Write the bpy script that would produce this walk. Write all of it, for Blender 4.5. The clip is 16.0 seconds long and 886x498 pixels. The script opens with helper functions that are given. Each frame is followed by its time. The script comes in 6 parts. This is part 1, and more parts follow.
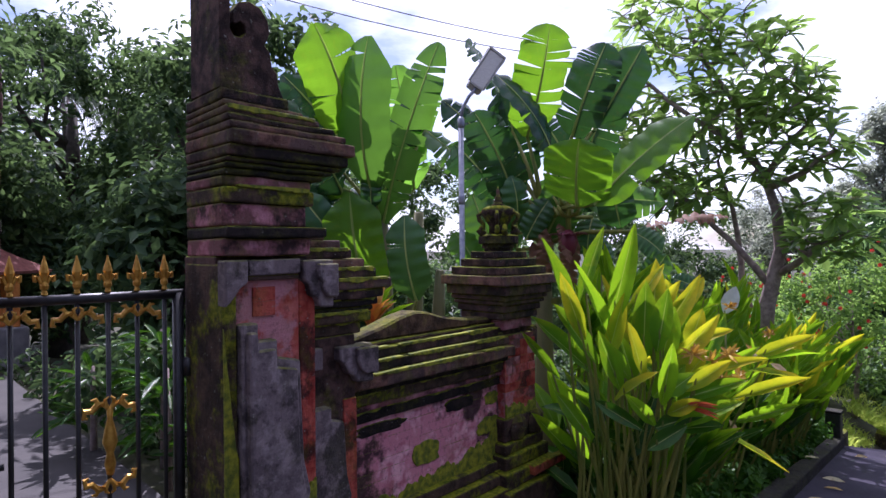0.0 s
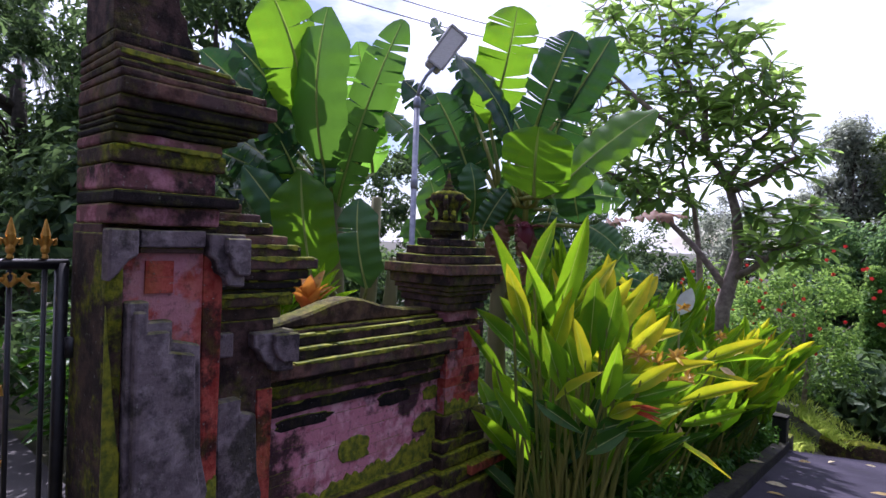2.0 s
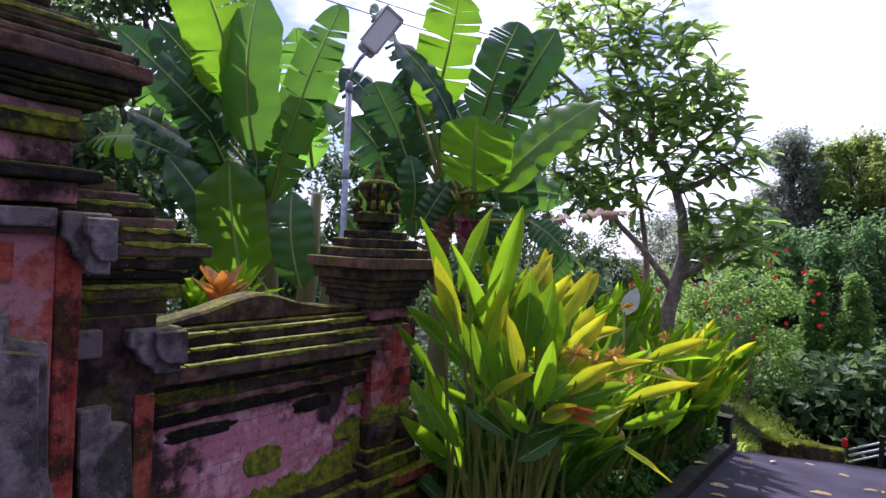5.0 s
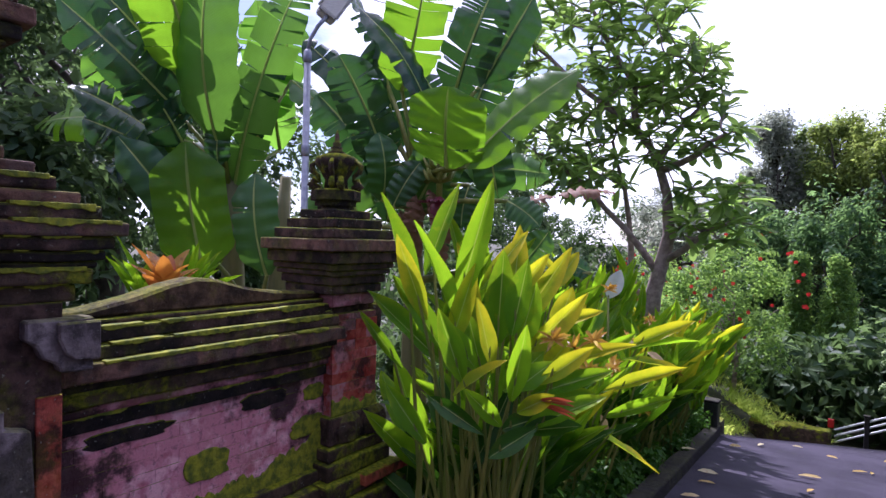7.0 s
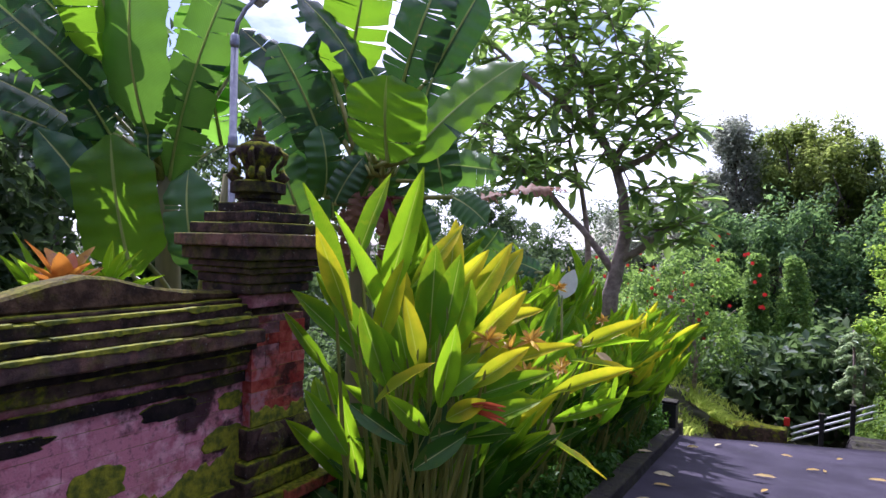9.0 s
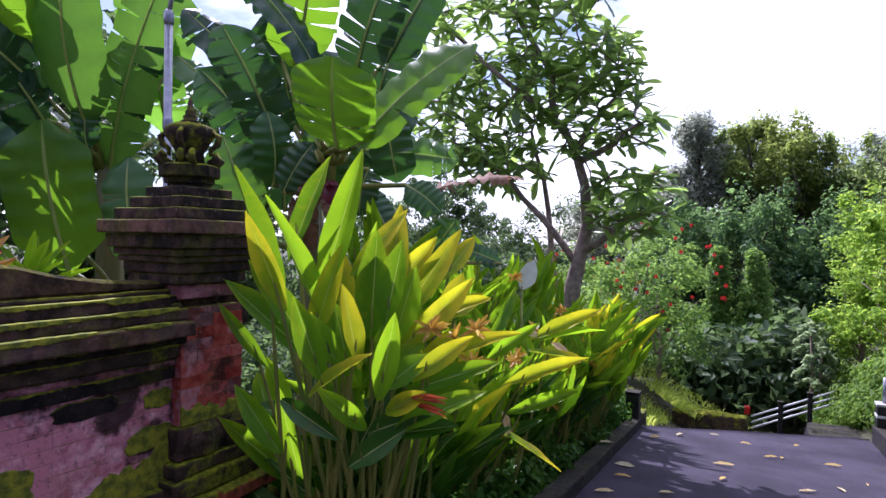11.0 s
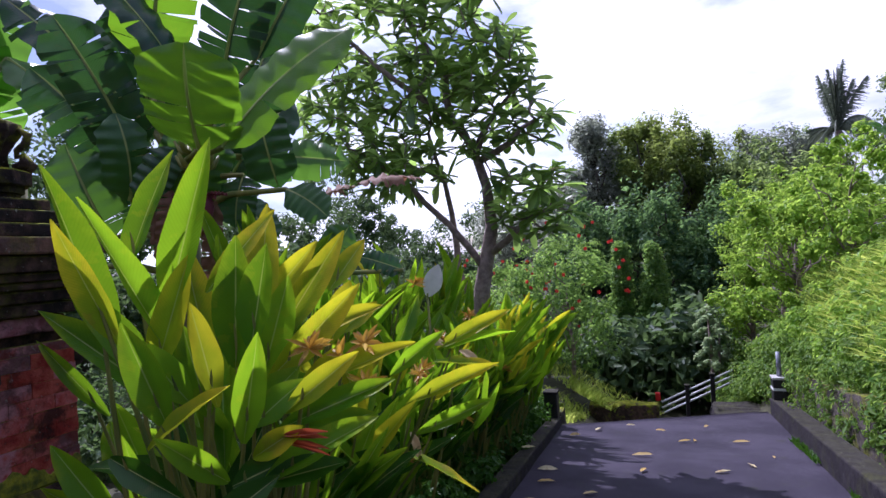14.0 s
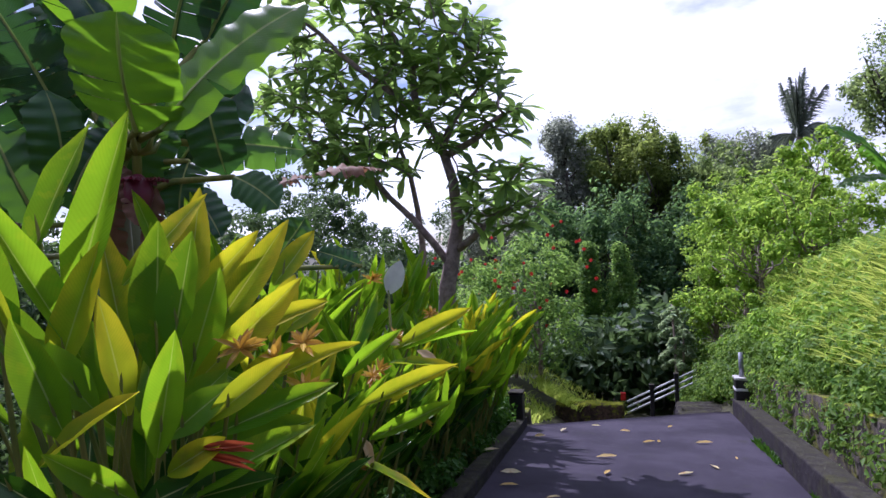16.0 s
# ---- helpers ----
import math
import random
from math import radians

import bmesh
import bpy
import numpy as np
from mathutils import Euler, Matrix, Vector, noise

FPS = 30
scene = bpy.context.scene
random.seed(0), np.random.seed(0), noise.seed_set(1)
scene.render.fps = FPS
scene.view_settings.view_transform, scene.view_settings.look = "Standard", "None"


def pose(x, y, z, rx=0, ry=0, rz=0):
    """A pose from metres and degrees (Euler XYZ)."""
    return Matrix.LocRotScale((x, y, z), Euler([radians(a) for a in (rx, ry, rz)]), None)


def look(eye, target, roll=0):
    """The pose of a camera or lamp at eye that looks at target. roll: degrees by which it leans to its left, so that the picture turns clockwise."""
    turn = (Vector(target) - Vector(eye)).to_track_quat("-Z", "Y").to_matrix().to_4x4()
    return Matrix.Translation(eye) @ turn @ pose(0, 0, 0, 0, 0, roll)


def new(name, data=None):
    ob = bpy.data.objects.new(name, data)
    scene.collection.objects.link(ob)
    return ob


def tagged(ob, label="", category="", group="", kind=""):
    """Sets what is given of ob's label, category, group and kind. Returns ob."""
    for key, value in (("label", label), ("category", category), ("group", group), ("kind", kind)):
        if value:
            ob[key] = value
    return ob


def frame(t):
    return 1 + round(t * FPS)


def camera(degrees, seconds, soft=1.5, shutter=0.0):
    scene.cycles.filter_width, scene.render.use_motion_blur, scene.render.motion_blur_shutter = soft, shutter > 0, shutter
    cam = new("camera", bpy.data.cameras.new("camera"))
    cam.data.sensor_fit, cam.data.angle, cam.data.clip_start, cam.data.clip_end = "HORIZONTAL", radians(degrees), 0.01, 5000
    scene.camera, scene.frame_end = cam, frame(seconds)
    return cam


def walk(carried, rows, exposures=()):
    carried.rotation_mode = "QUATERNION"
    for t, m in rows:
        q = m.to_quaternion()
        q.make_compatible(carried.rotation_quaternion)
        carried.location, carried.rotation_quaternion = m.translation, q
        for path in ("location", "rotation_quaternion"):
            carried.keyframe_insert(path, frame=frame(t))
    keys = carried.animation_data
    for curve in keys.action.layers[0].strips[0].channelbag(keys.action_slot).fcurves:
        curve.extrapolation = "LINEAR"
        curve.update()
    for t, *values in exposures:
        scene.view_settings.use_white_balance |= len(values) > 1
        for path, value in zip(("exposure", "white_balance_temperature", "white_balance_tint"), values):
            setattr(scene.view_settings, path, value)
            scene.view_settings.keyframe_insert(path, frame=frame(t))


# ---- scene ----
# camera and walk: y runs along the road, x to its right
cam = camera(76.2, 16.0)
ROWS = [
    (0, -0.146, -0.04, 1.535, 43.8, 0.1, 0.6),
    (0.5, -0.144, 0.013, 1.532, 43.2, 0.21, -0.94),
    (1, -0.17, 0.084, 1.535, 42.02, 0.52, -2.16),
    (1.5, -0.169, 0.16, 1.515, 41.48, -0.13, -2.52),
    (2, -0.168, 0.23, 1.501, 40.85, -0.72, -2.2),
    (2.5, -0.164, 0.271, 1.493, 40.09, -1.09, -1.82),
    (3, -0.16, 0.321, 1.479, 38.97, -1.06, -1.62),
    (3.5, -0.154, 0.37, 1.471, 37.93, -0.6, -1.85),
    (4, -0.152, 0.412, 1.46, 37.22, -0, -2.77),
    (6.5, -0.249, 0.77, 1.394, 35.77, -0.7, -1.65),
    (7, -0.252, 0.833, 1.38, 35.43, -1.06, -1.55),
    (7.5, -0.244, 0.901, 1.369, 34.9, -0.84, -1.13),
    (8, -0.228, 0.983, 1.35, 34.03, -1.17, -1.15),
    (8.5, -0.21, 1.042, 1.344, 33.16, -0.93, -0.87),
    (9, -0.199, 1.108, 1.333, 32.41, -0.48, -1.33),
    (11.5, -0.143, 1.342, 1.284, 28.33, -0.51, 0.04),
    (12, -0.145, 1.408, 1.279, 26.7, 1, 1.19),
    (12.5, -0.138, 1.452, 1.26, 25.04, 2.11, 2.37),
    (13, -0.162, 1.527, 1.253, 23.08, 1.96, 3.38),
    (13.5, -0.171, 1.576, 1.238, 21.92, 0.93, 3.34),
    (14, -0.196, 1.656, 1.22, 20.82, 0.4, 3.25),
    (14.5, -0.209, 1.704, 1.215, 20.16, -0.06, 2.51),
    (15, -0.209, 1.75, 1.206, 19.46, 0.03, 2.36),
    (15.5, -0.211, 1.813, 1.195, 19.03, 0.19, 2.08),
    (16, -0.195, 1.857, 1.193, 17.87, 0.12, 2.5),
]
walk(cam, [(t, pose(x, y, z, 90 + pitch, roll, yaw)) for t, x, y, z, yaw, pitch, roll in ROWS], [(0.0, 0.40, 5600, 32), (4.0, 0.42, 5600, 33), (8.5, 0.66, 5600, 34), (12.5, 0.50, 5600, 33), (14.5, 0.08, 5450, 33), (16.0, 0.14, 5500, 32)])

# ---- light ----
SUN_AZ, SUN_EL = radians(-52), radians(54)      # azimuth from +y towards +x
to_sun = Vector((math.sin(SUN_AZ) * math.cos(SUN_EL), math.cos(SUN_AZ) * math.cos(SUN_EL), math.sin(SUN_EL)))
world = bpy.data.worlds.new("sky")
scene.world = world
world.use_nodes = True
wn, wl = world.node_tree.nodes, world.node_tree.links
wn.clear()
w_out, w_bg = wn.new("ShaderNodeOutputWorld"), wn.new("ShaderNodeBackground")
w_sky = wn.new("ShaderNodeTexSky")
w_sky.sky_type, w_sky.sun_disc = "NISHITA", False
w_sky.sun_elevation, w_sky.sun_rotation = SUN_EL, SUN_AZ
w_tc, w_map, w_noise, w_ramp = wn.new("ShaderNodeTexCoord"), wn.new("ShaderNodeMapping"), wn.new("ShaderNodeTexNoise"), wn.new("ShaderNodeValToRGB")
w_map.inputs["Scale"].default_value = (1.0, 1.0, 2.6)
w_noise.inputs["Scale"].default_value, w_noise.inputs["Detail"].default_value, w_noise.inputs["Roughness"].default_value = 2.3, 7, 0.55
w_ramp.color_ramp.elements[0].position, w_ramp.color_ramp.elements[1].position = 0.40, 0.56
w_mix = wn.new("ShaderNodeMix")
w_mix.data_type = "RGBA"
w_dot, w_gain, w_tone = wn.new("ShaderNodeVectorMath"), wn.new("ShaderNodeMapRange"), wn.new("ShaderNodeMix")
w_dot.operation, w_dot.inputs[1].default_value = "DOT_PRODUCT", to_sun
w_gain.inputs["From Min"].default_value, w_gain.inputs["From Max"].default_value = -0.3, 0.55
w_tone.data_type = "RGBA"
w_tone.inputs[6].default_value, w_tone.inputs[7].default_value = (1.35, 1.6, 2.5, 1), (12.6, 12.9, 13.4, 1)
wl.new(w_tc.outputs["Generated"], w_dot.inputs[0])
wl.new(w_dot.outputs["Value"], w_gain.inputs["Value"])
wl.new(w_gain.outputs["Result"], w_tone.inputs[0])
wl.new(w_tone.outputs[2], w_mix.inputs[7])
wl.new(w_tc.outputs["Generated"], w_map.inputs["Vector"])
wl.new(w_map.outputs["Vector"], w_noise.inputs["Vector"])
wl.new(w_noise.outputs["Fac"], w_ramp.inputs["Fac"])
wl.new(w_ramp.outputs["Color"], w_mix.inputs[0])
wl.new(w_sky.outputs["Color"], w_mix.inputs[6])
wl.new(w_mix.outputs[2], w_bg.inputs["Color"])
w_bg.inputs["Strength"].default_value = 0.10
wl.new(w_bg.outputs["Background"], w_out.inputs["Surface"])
sun = new("sun", bpy.data.lights.new("sun", "SUN"))
sun.data.energy, sun.data.angle, sun.data.color = 5.0, radians(0.6), (1.0, 0.96, 0.90)
sun.matrix_world = look(Vector((0, 0, 30)), Vector((0, 0, 30)) - to_sun)

# ---- materials ----


def material(name):
    m = bpy.data.materials.new(name)
    m.use_nodes = True
    nt = m.node_tree
    bsdf = nt.nodes["Principled BSDF"]
    return m, nt, bsdf


def put(nt, socket, value):
    if isinstance(value, bpy.types.NodeSocket):
        nt.links.new(value, socket)
    elif isinstance(value, (int, float)):
        socket.default_value = value
    else:
        socket.default_value = (*value, 1) if len(value) == 3 else value


def noise_fac(nt, scale, detail=5, rough=0.6, stretch=(1, 1, 1)):
    tc, mp, n = nt.nodes.new("ShaderNodeTexCoord"), nt.nodes.new("ShaderNodeMapping"), nt.nodes.new("ShaderNodeTexNoise")
    mp.inputs["Scale"].default_value = stretch
    n.inputs["Scale"].default_value, n.inputs["Detail"].default_value, n.inputs["Roughness"].default_value = scale, detail, rough
    geo = nt.nodes.new("ShaderNodeNewGeometry")
    nt.links.new(geo.outputs["Position"], mp.inputs["Vector"])
    nt.links.new(mp.outputs["Vector"], n.inputs["Vector"])
    return n.outputs["Fac"]


def span(nt, fac, lo, hi):
    r = nt.nodes.new("ShaderNodeMapRange")
    r.interpolation_type = "SMOOTHSTEP"
    put(nt, r.inputs["Value"], fac)
    r.inputs["From Min"].default_value, r.inputs["From Max"].default_value = lo, hi
    return r.outputs["Result"]


def blend(nt, fac, a, b):
    x = nt.nodes.new("ShaderNodeMix")
    x.data_type = "RGBA"
    put(nt, x.inputs[0], fac), put(nt, x.inputs[6], a), put(nt, x.inputs[7], b)
    return x.outputs[2]


def calc(nt, kind, a, b):
    x = nt.nodes.new("ShaderNodeMath")
    x.operation, x.use_clamp = kind, kind in ("ADD", "MULTIPLY")
    put(nt, x.inputs[0], a), put(nt, x.inputs[1], b)
    return x.outputs[0]


def bump(nt, bsdf, height, strength, distance=0.01):
    b = nt.nodes.new("ShaderNodeBump")
    b.inputs["Strength"].default_value, b.inputs["Distance"].default_value = strength, distance
    put(nt, b.inputs["Height"], height)
    nt.links.new(b.outputs["Normal"], bsdf.inputs["Normal"])


def up_facing(nt):
    geo, sep = nt.nodes.new("ShaderNodeNewGeometry"), nt.nodes.new("ShaderNodeSeparateXYZ")
    nt.links.new(geo.outputs["Normal"], sep.inputs["Vector"])
    return sep.outputs["Z"]


def stone_mat(name, dark, light, moss_top=0.9, moss_patch=0.3, soot=0.5, stain=3.1, patch=None):
    """Weathered masonry: grain, soot stains, and moss that settles on upward faces and in damp patches."""
    m, nt, bsdf = material(name)
    base = blend(nt, span(nt, noise_fac(nt, 14), 0.35, 0.65), dark, light)
    if patch:
        base = blend(nt, span(nt, noise_fac(nt, 5.2, 7, 0.65), 0.47, 0.56), base, patch)
    base = blend(nt, calc(nt, "MULTIPLY", span(nt, noise_fac(nt, 30, 6, 0.7), 0.54, 0.66), 0.45), base, (0.02, 0.016, 0.018))
    base = blend(nt, calc(nt, "MULTIPLY", span(nt, noise_fac(nt, stain, 8, 0.65), 0.49, 0.58), soot), base, (0.010, 0.009, 0.010))
    base = blend(nt, calc(nt, "MULTIPLY", span(nt, noise_fac(nt, 60, 3), 0.66, 0.72), 0.5), base, (0.35, 0.35, 0.30))
    tops = calc(nt, "MULTIPLY", span(nt, up_facing(nt), 0.25, 0.7), span(nt, noise_fac(nt, 7), 0.30, 0.5))
    spots = calc(nt, "MULTIPLY", span(nt, noise_fac(nt, 4.3, 8, 0.7), 0.5, 0.62), moss_patch)
    moss = calc(nt, "ADD", calc(nt, "MULTIPLY", tops, moss_top), spots)
    green = blend(nt, span(nt, noise_fac(nt, 40), 0.3, 0.7), (0.055, 0.085, 0.004), (0.25, 0.25, 0.010))
    put(nt, bsdf.inputs["Base Color"], blend(nt, moss, base, green))
    put(nt, bsdf.inputs["Roughness"], 0.9)
    bsdf.inputs["Specular IOR Level"].default_value = 0.2
    bump(nt, bsdf, calc(nt, "ADD", noise_fac(nt, 45, 8, 0.7), calc(nt, "MULTIPLY", moss, 0.5)), 0.8, 0.012)
    return m


STONE = stone_mat("mossy_dark_stone", (0.022, 0.013, 0.012), (0.100, 0.056, 0.048), 1.0, 0.24, 0.85)
BROWN = stone_mat("red_brown_stone", (0.060, 0.028, 0.022), (0.190, 0.098, 0.075), 0.5, 0.22, 0.55, 4.0, (0.10, 0.060, 0.055))
SOOTY = stone_mat("soot_blackened_stone", (0.008, 0.006, 0.007), (0.030, 0.021, 0.020), 0.9, 0.18, 0.6)
RELIEF = stone_mat("grey_carved_stone", (0.105, 0.082, 0.088), (0.27, 0.215, 0.225), 0.4, 0.06, 0.7, 4.2, (0.17, 0.13, 0.138))
MOSSY = stone_mat("moss_covered_stone", (0.035, 0.024, 0.018), (0.09, 0.055, 0.04), 1.0, 0.85, 0.5)
PINK = stone_mat("pink_limewashed_brick", (0.50, 0.15, 0.20), (0.82, 0.44, 0.51), 0.9, 0.12, 0.9, 2.7, (0.64, 0.25, 0.31))
PLASTER = stone_mat("stained_red_plaster", (0.36, 0.055, 0.045), (0.54, 0.15, 0.13), 0.8, 0.12, 0.7, 3.4, (0.46, 0.20, 0.22))
PINKBAND = stone_mat("pink_painted_band", (0.22, 0.070, 0.085), (0.46, 0.20, 0.24), 0.8, 0.25, 0.85, 3.8, (0.17, 0.075, 0.075))
REDBRICK = stone_mat("worn_red_brick", (0.26, 0.030, 0.022), (0.46, 0.10, 0.07), 0.8, 0.15, 0.85)
COPING = stone_mat("mossy_brown_coping", (0.040, 0.022, 0.014), (0.120, 0.072, 0.045), 0.4, 0.35, 0.6)
KERB = stone_mat("dark_concrete_kerb", (0.016, 0.013, 0.018), (0.036, 0.031, 0.039), 0.08, 0.08, 0.4)
ROCK = stone_mat("mossy_retaining_wall", (0.05, 0.045, 0.04), (0.13, 0.11, 0.10), 0.6, 0.6, 0.5)


def plain_mat(name, a, b, scale=20, rough=0.5, metal=0.0, bumps=0.15, stretch=(1, 1, 1)):
    m, nt, bsdf = material(name)
    put(nt, bsdf.inputs["Base Color"], blend(nt, span(nt, noise_fac(nt, scale, 6, 0.6, stretch), 0.3, 0.7), a, b))
    put(nt, bsdf.inputs["Roughness"], blend(nt, noise_fac(nt, scale * 2), (rough * 0.75,) * 3, (min(1, rough * 1.25),) * 3))
    bsdf.inputs["Metallic"].default_value = metal
    bump(nt, bsdf, noise_fac(nt, scale * 3, 6), bumps, 0.006)
    return m


def asphalt_mat():
    m, nt, bsdf = material("worn_asphalt")
    base = blend(nt, span(nt, noise_fac(nt, 1.3, 6), 0.35, 0.65), (0.026, 0.022, 0.036), (0.048, 0.041, 0.062))
    base = blend(nt, span(nt, noise_fac(nt, 180, 2), 0.62, 0.75), base, (0.16, 0.155, 0.16))
    base = blend(nt, calc(nt, "MULTIPLY", span(nt, noise_fac(nt, 5, 8), 0.58, 0.7), 0.5), base, (0.03, 0.032, 0.022))
    put(nt, bsdf.inputs["Base Color"], base)
    put(nt, bsdf.inputs["Roughness"], 0.92)
    bsdf.inputs["Specular IOR Level"].default_value = 0.25
    bump(nt, bsdf, noise_fac(nt, 160, 4), 0.5, 0.006)
    return m


ASPHALT = asphalt_mat()
MOSS = plain_mat("cushion_moss", (0.055, 0.080, 0.004), (0.28, 0.28, 0.010), 26, 0.95, 0, 0.9)
BLACK = plain_mat("black_painted_iron", (0.010, 0.010, 0.012), (0.025, 0.024, 0.026), 30, 0.45, 0.0, 0.1)
GOLD_PAINT = plain_mat("gold_painted_iron", (0.42, 0.20, 0.025), (0.62, 0.36, 0.06), 40, 0.4, 0.55, 0.2)
RAILING = plain_mat("pale_painted_pipe", (0.42, 0.43, 0.46), (0.60, 0.61, 0.64), 25, 0.45, 0.1, 0.05)
GALV = plain_mat("galvanised_steel", (0.20, 0.21, 0.27), (0.33, 0.34, 0.40), 25, 0.45, 0.6, 0.05)
LAMP_BODY = plain_mat("weathered_aluminium", (0.40, 0.39, 0.39), (0.54, 0.53, 0.53), 15, 0.5, 0.1, 0.05)
DIFFUSER = plain_mat("grey_ribbed_lens", (0.74, 0.71, 0.70), (0.88, 0.86, 0.85), 30, 0.35, 0.0, 0.1, (1, 1, 8))
WHITE = plain_mat("white_plastic", (0.62, 0.62, 0.64), (0.75, 0.75, 0.76), 30, 0.4)
ORANGE = plain_mat("orange_cloth", (0.55, 0.17, 0.03), (0.70, 0.26, 0.05), 20, 0.8)
TERRACOTTA = plain_mat("terracotta_tiles", (0.20, 0.055, 0.045), (0.32, 0.11, 0.09), 20, 0.8)
BARK = plain_mat("grey_brown_bark", (0.17, 0.12, 0.11), (0.38, 0.29, 0.27), 12, 0.9, 0, 0.8)
DARKBARK = plain_mat("dark_bark", (0.03, 0.024, 0.02), (0.09, 0.07, 0.055), 10, 0.9, 0, 0.8)
STALK = plain_mat("green_yellow_stalk", (0.10, 0.15, 0.02), (0.26, 0.24, 0.05), 9, 0.5, 0, 0.2, (1, 1, 0.2))
PSEUDO = plain_mat("banana_pseudostem", (0.09, 0.10, 0.035), (0.20, 0.17, 0.07), 6, 0.6, 0, 0.4, (1, 1, 0.15))
SOIL = plain_mat("damp_soil_and_litter", (0.020, 0.018, 0.010), (0.06, 0.06, 0.02), 6, 0.95, 0, 1.0)
# dappled tree shade over the courtyard is put into this dark paving colour
COURT = plain_mat("shade_dark_court_paving", (0.022, 0.018, 0.019), (0.052, 0.044, 0.043), 3, 0.7, 0, 0.5)
CONCRETE = plain_mat("grey_concrete", (0.12, 0.11, 0.115), (0.22, 0.20, 0.20), 5, 0.9, 0, 0.5)


def leaf_mat(name, a, b, glow, trans=0.45, rough=0.42, edge=None, edge_amount=0.0, spread=0.35, islands=True, veins=0, shine=0.5, tip=None):
    """A leaf: gloss on top, light that passes through, and each leaf of its own green."""
    m, nt, bsdf = material(name)
    geo, info = nt.nodes.new("ShaderNodeNewGeometry"), nt.nodes.new("ShaderNodeObjectInfo")
    both = nt.nodes.new("ShaderNodeMath")
    both.operation = "ADD"
    put(nt, both.inputs[0], info.outputs["Random"])
    put(nt, both.inputs[1], geo.outputs["Random Per Island"] if islands else 0.0)
    vary = calc(nt, "FRACT", both.outputs[0], 0)
    col = blend(nt, vary, a, b)
    col = blend(nt, calc(nt, "MULTIPLY", span(nt, noise_fac(nt, 9, 4), 0.4, 0.7), 0.35), col, [c * 0.55 for c in a])
    if edge:
        col = blend(nt, calc(nt, "MULTIPLY", span(nt, noise_fac(nt, 13, 6), 0.57, 0.64), edge_amount), col, edge)
    grain = noise_fac(nt, 30, 3)
    if veins:
        uv, sep = nt.nodes.new("ShaderNodeUVMap"), nt.nodes.new("ShaderNodeSeparateXYZ")
        nt.links.new(uv.outputs["UV"], sep.inputs["Vector"])
        across = calc(nt, "ABSOLUTE", calc(nt, "SUBTRACT", sep.outputs["X"], 0.5), 0)
        run = nt.nodes.new("ShaderNodeMath")
        run.operation = "MULTIPLY_ADD"
        put(nt, run.inputs[0], sep.outputs["Y"])
        run.inputs[1].default_value = veins
        slant = nt.nodes.new("ShaderNodeMath")
        slant.operation = "MULTIPLY"
        put(nt, slant.inputs[0], across)
        slant.inputs[1].default_value = -veins * 0.25
        put(nt, run.inputs[2], slant.outputs[0])
        lines = nt.nodes.new("ShaderNodeMath")
        lines.operation = "SINE"
        put(nt, lines.inputs[0], run.outputs[0])
        grain = calc(nt, "MULTIPLY", span(nt, lines.outputs[0], -0.4, 1.0), 0.8)
        if tip:
            reach = nt.nodes.new("ShaderNodeMath")
            reach.operation = "MULTIPLY_ADD"
            put(nt, reach.inputs[0], across)
            reach.inputs[1].default_value = 0.9
            put(nt, reach.inputs[2], sep.outputs["Y"])
            wander = nt.nodes.new("ShaderNodeMath")
            wander.operation = "ADD"
            put(nt, wander.inputs[0], reach.outputs[0])
            put(nt, wander.inputs[1], noise_fac(nt, 11, 4))
            col = blend(nt, span(nt, wander.outputs[0], tip[1], tip[1] + 0.75), col, tip[0])
        col = blend(nt, calc(nt, "MULTIPLY", grain, 0.22), col, [c * 0.5 for c in a])
        col = blend(nt, calc(nt, "MULTIPLY", span(nt, across, 0.028, 0.012), 0.75), col, (0.42, 0.46, 0.14))
    put(nt, bsdf.inputs["Base Color"], col)
    bsdf.inputs["Roughness"].default_value, bsdf.inputs["Specular IOR Level"].default_value = rough, shine
    tr, mx = nt.nodes.new("ShaderNodeBsdfTranslucent"), nt.nodes.new("ShaderNodeMixShader")
    put(nt, tr.inputs["Color"], blend(nt, 0.5, col, glow))
    amount = nt.nodes.new("ShaderNodeMapRange")
    put(nt, amount.inputs["Value"], vary)
    amount.inputs["To Min"].default_value, amount.inputs["To Max"].default_value = trans * (1 - spread), trans * (1 + spread)
    nt.links.new(amount.outputs["Result"], mx.inputs[0])
    nt.links.new(bsdf.outputs[0], mx.inputs[1])
    nt.links.new(tr.outputs[0], mx.inputs[2])
    nt.links.new(mx.outputs[0], nt.nodes["Material Output"].inputs["Surface"])
    bump(nt, bsdf, grain, 0.25 if veins else 0.15, 0.004)
    return m


# brighter copy of BANANA: sunlight on certain leaves put into the colour
BANANA_LIT = leaf_mat("lit_banana_leaf", (0.05, 0.155, 0.008), (0.10, 0.24, 0.012), (0.34, 0.70, 0.012), 0.45, 0.3, (0.16, 0.20, 0.01), 0.3, 0.1, False, 430)
BANANA = leaf_mat("banana_leaf", (0.030, 0.105, 0.030), (0.07, 0.19, 0.03), (0.28, 0.62, 0.04), 0.36, 0.28, None, 0.0, 0.85, False, 430)
# deeper, less translucent copy, picked at random
BANANA_DEEP = leaf_mat("deep_banana_leaf", (0.014, 0.055, 0.026), (0.040, 0.115, 0.035), (0.12, 0.36, 0.04), 0.16, 0.24, (0.10, 0.07, 0.02), 0.25, 0.6, False, 430)
MIDRIB = plain_mat("pale_leaf_midrib", (0.22, 0.30, 0.06), (0.36, 0.42, 0.12), 9, 0.4, 0, 0.1)
